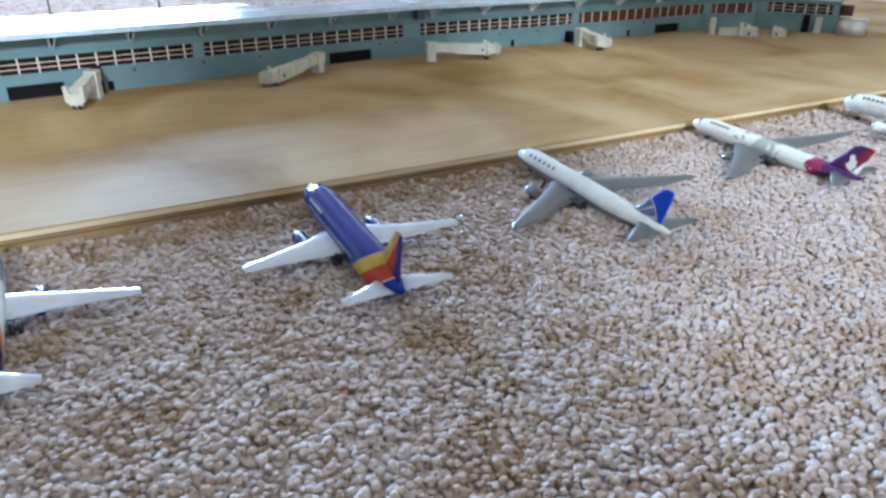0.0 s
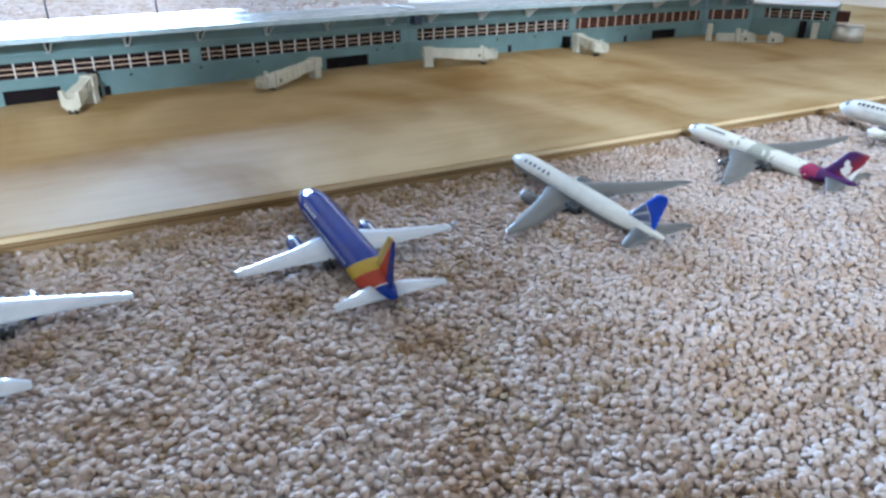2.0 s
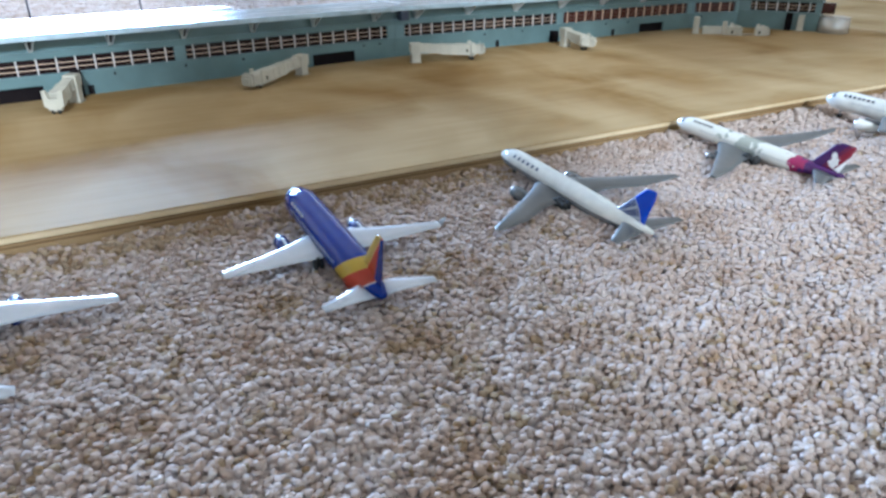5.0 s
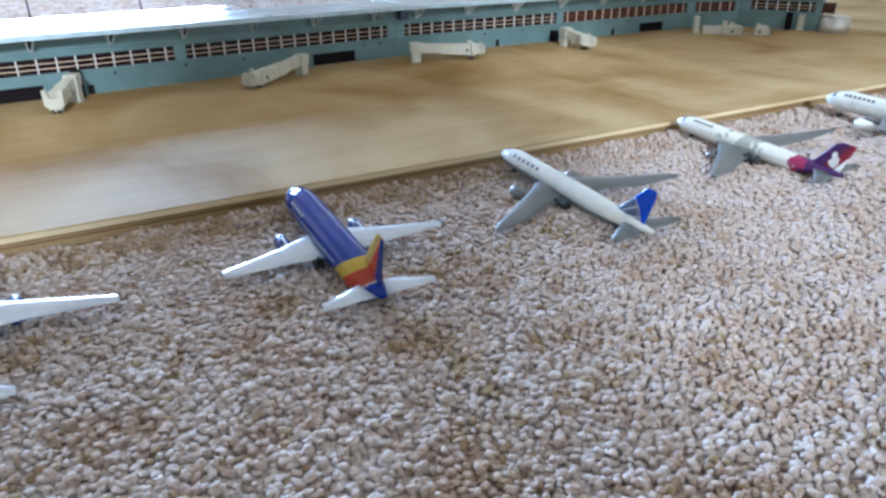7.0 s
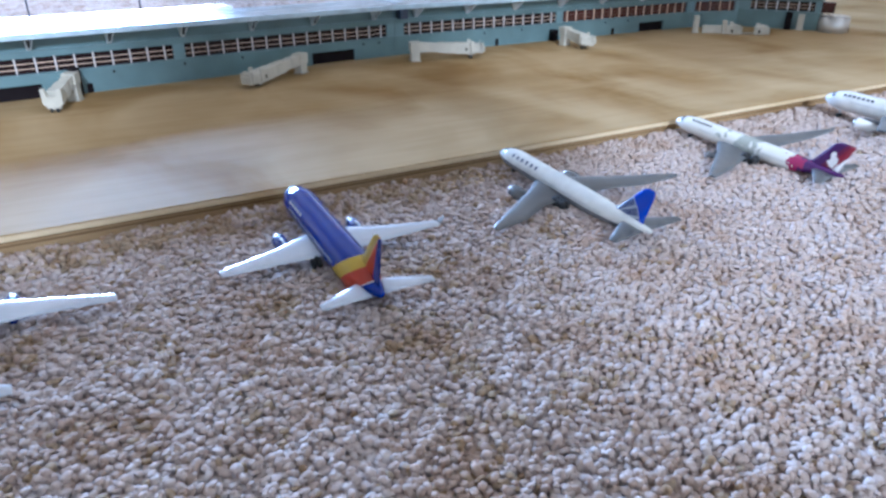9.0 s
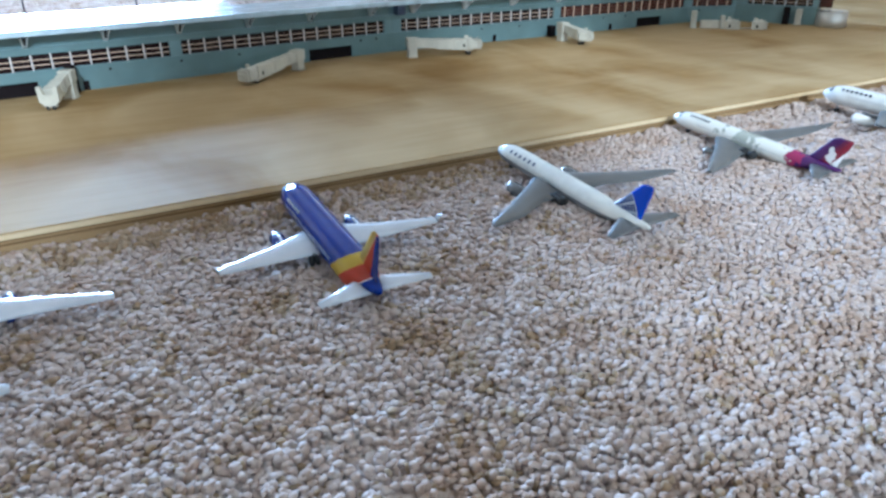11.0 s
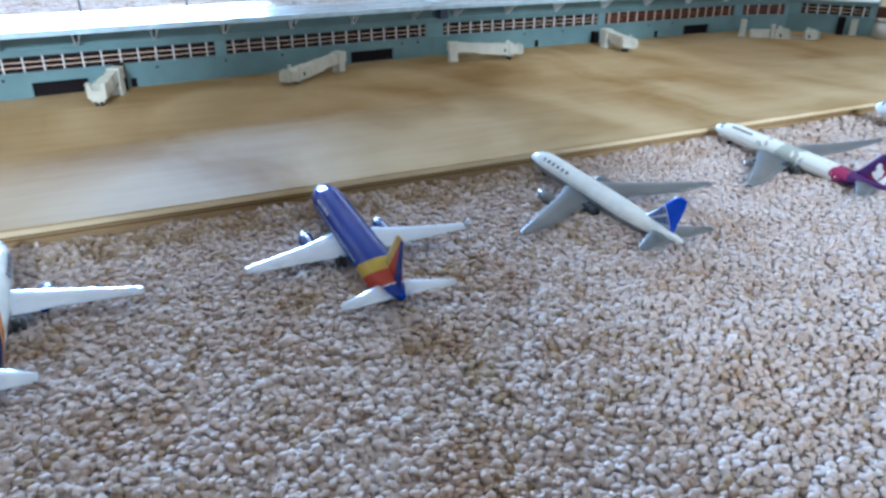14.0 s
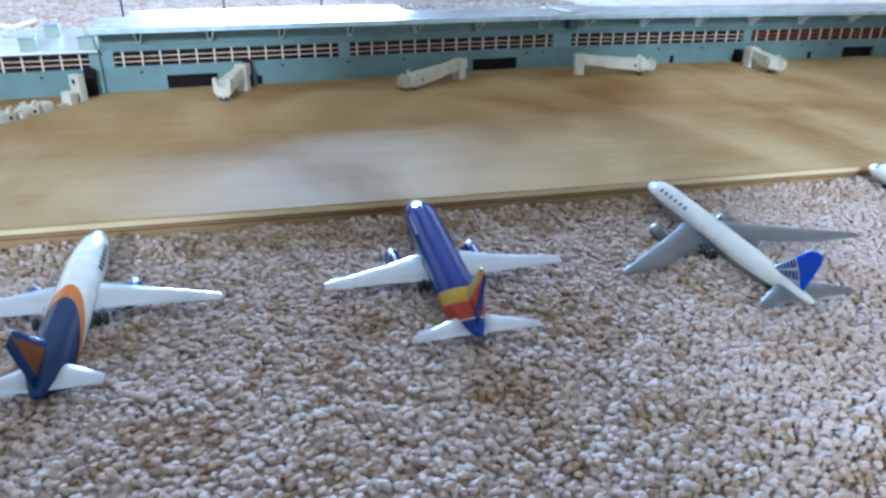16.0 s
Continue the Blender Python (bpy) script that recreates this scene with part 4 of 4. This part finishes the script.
# a globe of thin pale arcs round a centre low on the fin, cut off by an arc
gy = mathn(gt, "ADD", gx.outputs[1], 0.0455)
gz = mathn(gt, "SUBTRACT", gx.outputs[2], 0.0140)
gd = mathn(gt, "SQRT", mathn(gt, "ADD", mathn(gt, "MULTIPLY", gy, gy), mathn(gt, "MULTIPLY", gz, gz)), 0.0)
ga = mathn(gt, "ARCTAN2", gz, gy)
arcs = mathn(gt, "GREATER_THAN", mathn(gt, "SINE", mathn(gt, "MULTIPLY", gd, 2400.0), 0.0), 0.72)
rays = mathn(gt, "GREATER_THAN", mathn(gt, "SINE", mathn(gt, "MULTIPLY", ga, 20.0), 0.0), 0.72)
lattice = mixed(gt, mathn(gt, "MAXIMUM", arcs, rays), (0.010, 0.026, 0.13), (0.40, 0.44, 0.50))
cut = mathn(gt, "LESS_THAN", gd, 0.0240)
rim = mathn(gt, "LESS_THAN", mathn(gt, "ABSOLUTE", mathn(gt, "SUBTRACT", gd, 0.0240), 0.0), 0.0005)
paint = mixed(gt, cut, (0.010, 0.06, 0.50), lattice)
gt.links.new(mixed(gt, rim, paint, (0.45, 0.48, 0.55)), gp.inputs["Base Color"])
gp.inputs["Roughness"].default_value = 0.25
LONG_WING = [(0.0, -0.048, -0.094, 0.0, 0.0042), (0.0075, -0.054, -0.0885, 0.0, 0.0036), (0.025, -0.0680, -0.0905, 0.0012, 0.0022), (0.050, -0.0850, -0.1035, 0.0030, 0.0014), (0.0760, -0.1035, -0.1095, 0.0058, 0.0008), (0.0775, -0.108, -0.1100, 0.0062, 0.0005)]
airliner(set_plane((0.2963, 0.4232, 0.0146), 1.2, 4.2, -3.1), dict(
    L=0.162, R=0.0079, gear=0.0112, label="white long model airliner, grey wings and blue tail, on carpet",
    hull=livery("white_grey_hull", 0.0, [(0.0, (0.68, 0.68, 0.64))], belly=(0.0112, (0.21, 0.215, 0.225))), fin_mat=GLOBE,
    wing=LONG_WING,
    stab=[(0.0, -0.137, -0.157, 0.002, 0.0018), (0.008, -0.1420, -0.1575, 0.0026, 0.0014), (0.0275, -0.1550, -0.1605, 0.0040, 0.0007)],
    fin=[(0.003, -0.119, -0.1535, 0.0011), (0.008, -0.131, -0.1545, 0.0010), (0.0255, -0.1480, -0.1600, 0.0006), (0.0288, -0.1512, -0.1602, 0.0005), (0.0303, -0.1550, -0.1598, 0.0004)],
    engine=(0.0245, -0.052, -0.0075, 0.019, 0.0052), engine_mat=M["engine_grey"], wing_mat=M["wing_grey"], axles=(-0.004, 0.0, 0.004), wheel=0.0032, main_drop=0.0068, main=(0.0128, -0.0905), nose=3.3, tail_at=0.68,
    title=(-0.0225, 0.0056, 6, 34, 54), fill=0.46, title_mat=M["title_grey"], cabin=(-0.03, -0.125, 0.0016), window_mat=M["hull_grey"]))

# white long twin jet with purple flower tail
PURPLE, MAGENTA = (0.055, 0.012, 0.10), (0.25, 0.015, 0.09)
leaf, lt, lp = nodes_of("white_leaf_hull")
lco = lt.nodes.new("ShaderNodeTexCoord").outputs["Object"]
lx = lt.nodes.new("ShaderNodeSeparateXYZ")
lt.links.new(lco, lx.inputs[0])
ln = node(lt, "ShaderNodeTexNoise", Scale=150.0, Detail=3.0)
lt.links.new(lco, ln.inputs["Vector"])
ls = mathn(lt, "ADD", lx.outputs[1], mathn(lt, "MULTIPLY", mathn(lt, "SUBTRACT", ln.outputs[0], 0.5), 0.030))
ls = mathn(lt, "ADD", mathn(lt, "MULTIPLY", ls, 5.0), 0.5)
LEAFG = (0.34, 0.36, 0.32)
lbase = ramp(lt, ls, [(0.0, PURPLE), (0.5 - 5 * 0.0480, MAGENTA), (0.5 - 5 * 0.0385, (0.66, 0.66, 0.62)), (0.5 - 5 * 0.010, LEAFG), (0.5 + 5 * 0.0105, (0.66, 0.66, 0.62)), (0.5 + 5 * 0.0215, LEAFG), (0.5 + 5 * 0.0265, (0.66, 0.66, 0.62))], True)
lm = node(lt, "ShaderNodeTexNoise", Scale=85.0, Detail=3.0)
lt.links.new(lco, lm.inputs["Vector"])
gap = mathn(lt, "MULTIPLY", mathn(lt, "GREATER_THAN", lm.outputs[0], 0.53), mathn(lt, "GREATER_THAN", lx.outputs[1], -0.030))
lt.links.new(mixed(lt, gap, lbase, (0.66, 0.66, 0.62)), lp.inputs["Base Color"])
lp.inputs["Roughness"].default_value = 0.25
lp.inputs["Coat Weight"].default_value = 0.4
# purple fin with a white blossom and a red back, its rear edge pale
flower, ft, fp = nodes_of("purple_flower_fin")
fco = ft.nodes.new("ShaderNodeTexCoord").outputs["Object"]
fx = ft.nodes.new("ShaderNodeSeparateXYZ")
ft.links.new(fco, fx.inputs[0])
fn = node(ft, "ShaderNodeTexNoise", Scale=240.0, Detail=2.0)
ft.links.new(fco, fn.inputs["Vector"])
fs = mathn(ft, "ADD", fx.outputs[1], mathn(ft, "MULTIPLY", fx.outputs[2], 0.72))
fs = mathn(ft, "ADD", mathn(ft, "MULTIPLY", fs, 5.0), 0.5)
fbase = ramp(ft, fs, [(0.0, WHITE), (0.5 + 5 * -0.0552, (0.20, 0.014, 0.035)), (0.5 + 5 * -0.0490, (0.12, 0.012, 0.06)), (0.5 + 5 * -0.0455, PURPLE)], True)
fy, fz = mathn(ft, "ADD", fx.outputs[1], 0.0670), mathn(ft, "SUBTRACT", fx.outputs[2], 0.0245)
fd = mathn(ft, "SQRT", mathn(ft, "ADD", mathn(ft, "MULTIPLY", fy, fy), mathn(ft, "MULTIPLY", mathn(ft, "MULTIPLY", fz, fz), 0.30)), 0.0)
fd = mathn(ft, "ADD", fd, mathn(ft, "MULTIPLY", mathn(ft, "SUBTRACT", fn.outputs[0], 0.5), 0.006))
ft.links.new(mixed(ft, mathn(ft, "LESS_THAN", fd, 0.0034), fbase, WHITE), fp.inputs["Base Color"])
fp.inputs["Roughness"].default_value = 0.3
airliner(set_plane((0.4845, 0.4230, 0.0158), 4.6, 4.9, -4.6), dict(
    L=0.155, R=0.0076, gear=0.0125, label="white model airliner, grey wings and purple magenta tail, on carpet",
    hull=leaf, fin_mat=flower,
    wing=[(0.0, -0.046, -0.087, 0.0, 0.004), (0.0075, -0.050, -0.0835, 0.0, 0.0034), (0.024, -0.0630, -0.0870, 0.0012, 0.0021), (0.050, -0.0790, -0.0955, 0.0034, 0.0013), (0.0765, -0.0955, -0.1010, 0.0064, 0.0008), (0.0785, -0.0985, -0.1010, 0.0085, 0.0005)],
    stab=[(0.0, -0.130, -0.149, 0.002, 0.0018), (0.008, -0.1350, -0.1500, 0.0026, 0.0014), (0.0255, -0.1470, -0.1525, 0.0040, 0.0007)],
    fin=[(0.003, -0.118, -0.150, 0.0011), (0.008, -0.129, -0.151, 0.0010), (0.0255, -0.1420, -0.1570, 0.0006), (0.0278, -0.1465, -0.1575, 0.0004)],
    engine=(0.0236, -0.055, -0.0098, 0.017, 0.0040), engine_mat=M["engine_grey"], wing_mat=M["wing_grey"], axles=(-0.004, 0.004), wheel=0.0034, main_drop=0.0068, main=(0.0135, -0.0865), nose=3.2, tail_at=0.68,
    title=(-0.0200, 0.0026, 8, 24, 42), fill=0.7, title_mat=M["engine_grey"], cabin=(-0.03, -0.118, 0.0016), window_mat=M["hull_grey"]))

# white twin jet with dark titles
airliner(set_plane((0.6725, 0.4070, 0.0190), 4.0, 3.0, 0.0), dict(
    L=0.158, R=0.0098, gear=0.0170, label="white model airliner with dark titles and white engines",
    hull=livery("white_teal_hull", 0.6, [(-0.5, (0.02, 0.16, 0.20)), (-0.062, NAVY), (-0.052, (0.66, 0.66, 0.63))]), fin_mat=livery("teal_fin", 0.6, [(-0.5, (0.02, 0.16, 0.20))]),
    wing=[(0.0, -0.058, -0.100, 0.0, 0.0036), (0.0095, -0.061, -0.097, 0.0, 0.0034), (0.030, -0.0700, -0.0960, 0.0016, 0.0024), (0.0700, -0.0870, -0.0970, 0.0046, 0.0011), (0.0707, -0.089, -0.0970, 0.0054, 0.0006)],
    stab=[(0.0, -0.130, -0.154, 0.003, 0.0024), (0.010, -0.1370, -0.1560, 0.004, 0.0018), (0.0300, -0.1490, -0.1580, 0.0052, 0.0008)],
    fin=[(0.004, -0.112, -0.154, 0.0014), (0.010, -0.126, -0.156, 0.0013), (0.0340, -0.1480, -0.1600, 0.0007), (0.0347, -0.150, -0.160, 0.0004)],
    engine=(0.0280, -0.049, -0.0105, 0.020, 0.0053), engine_mat=M["hull_white"], wing_mat=M["wing_grey"], main=(0.012, -0.09), nose=2.7,
    title=(-0.0200, 0.0044, 7, 37, 53), fill=0.62, title_mat=M["ink"], cabin=(-0.03, -0.118, 0.0022), window_mat=M["hull_grey"]))
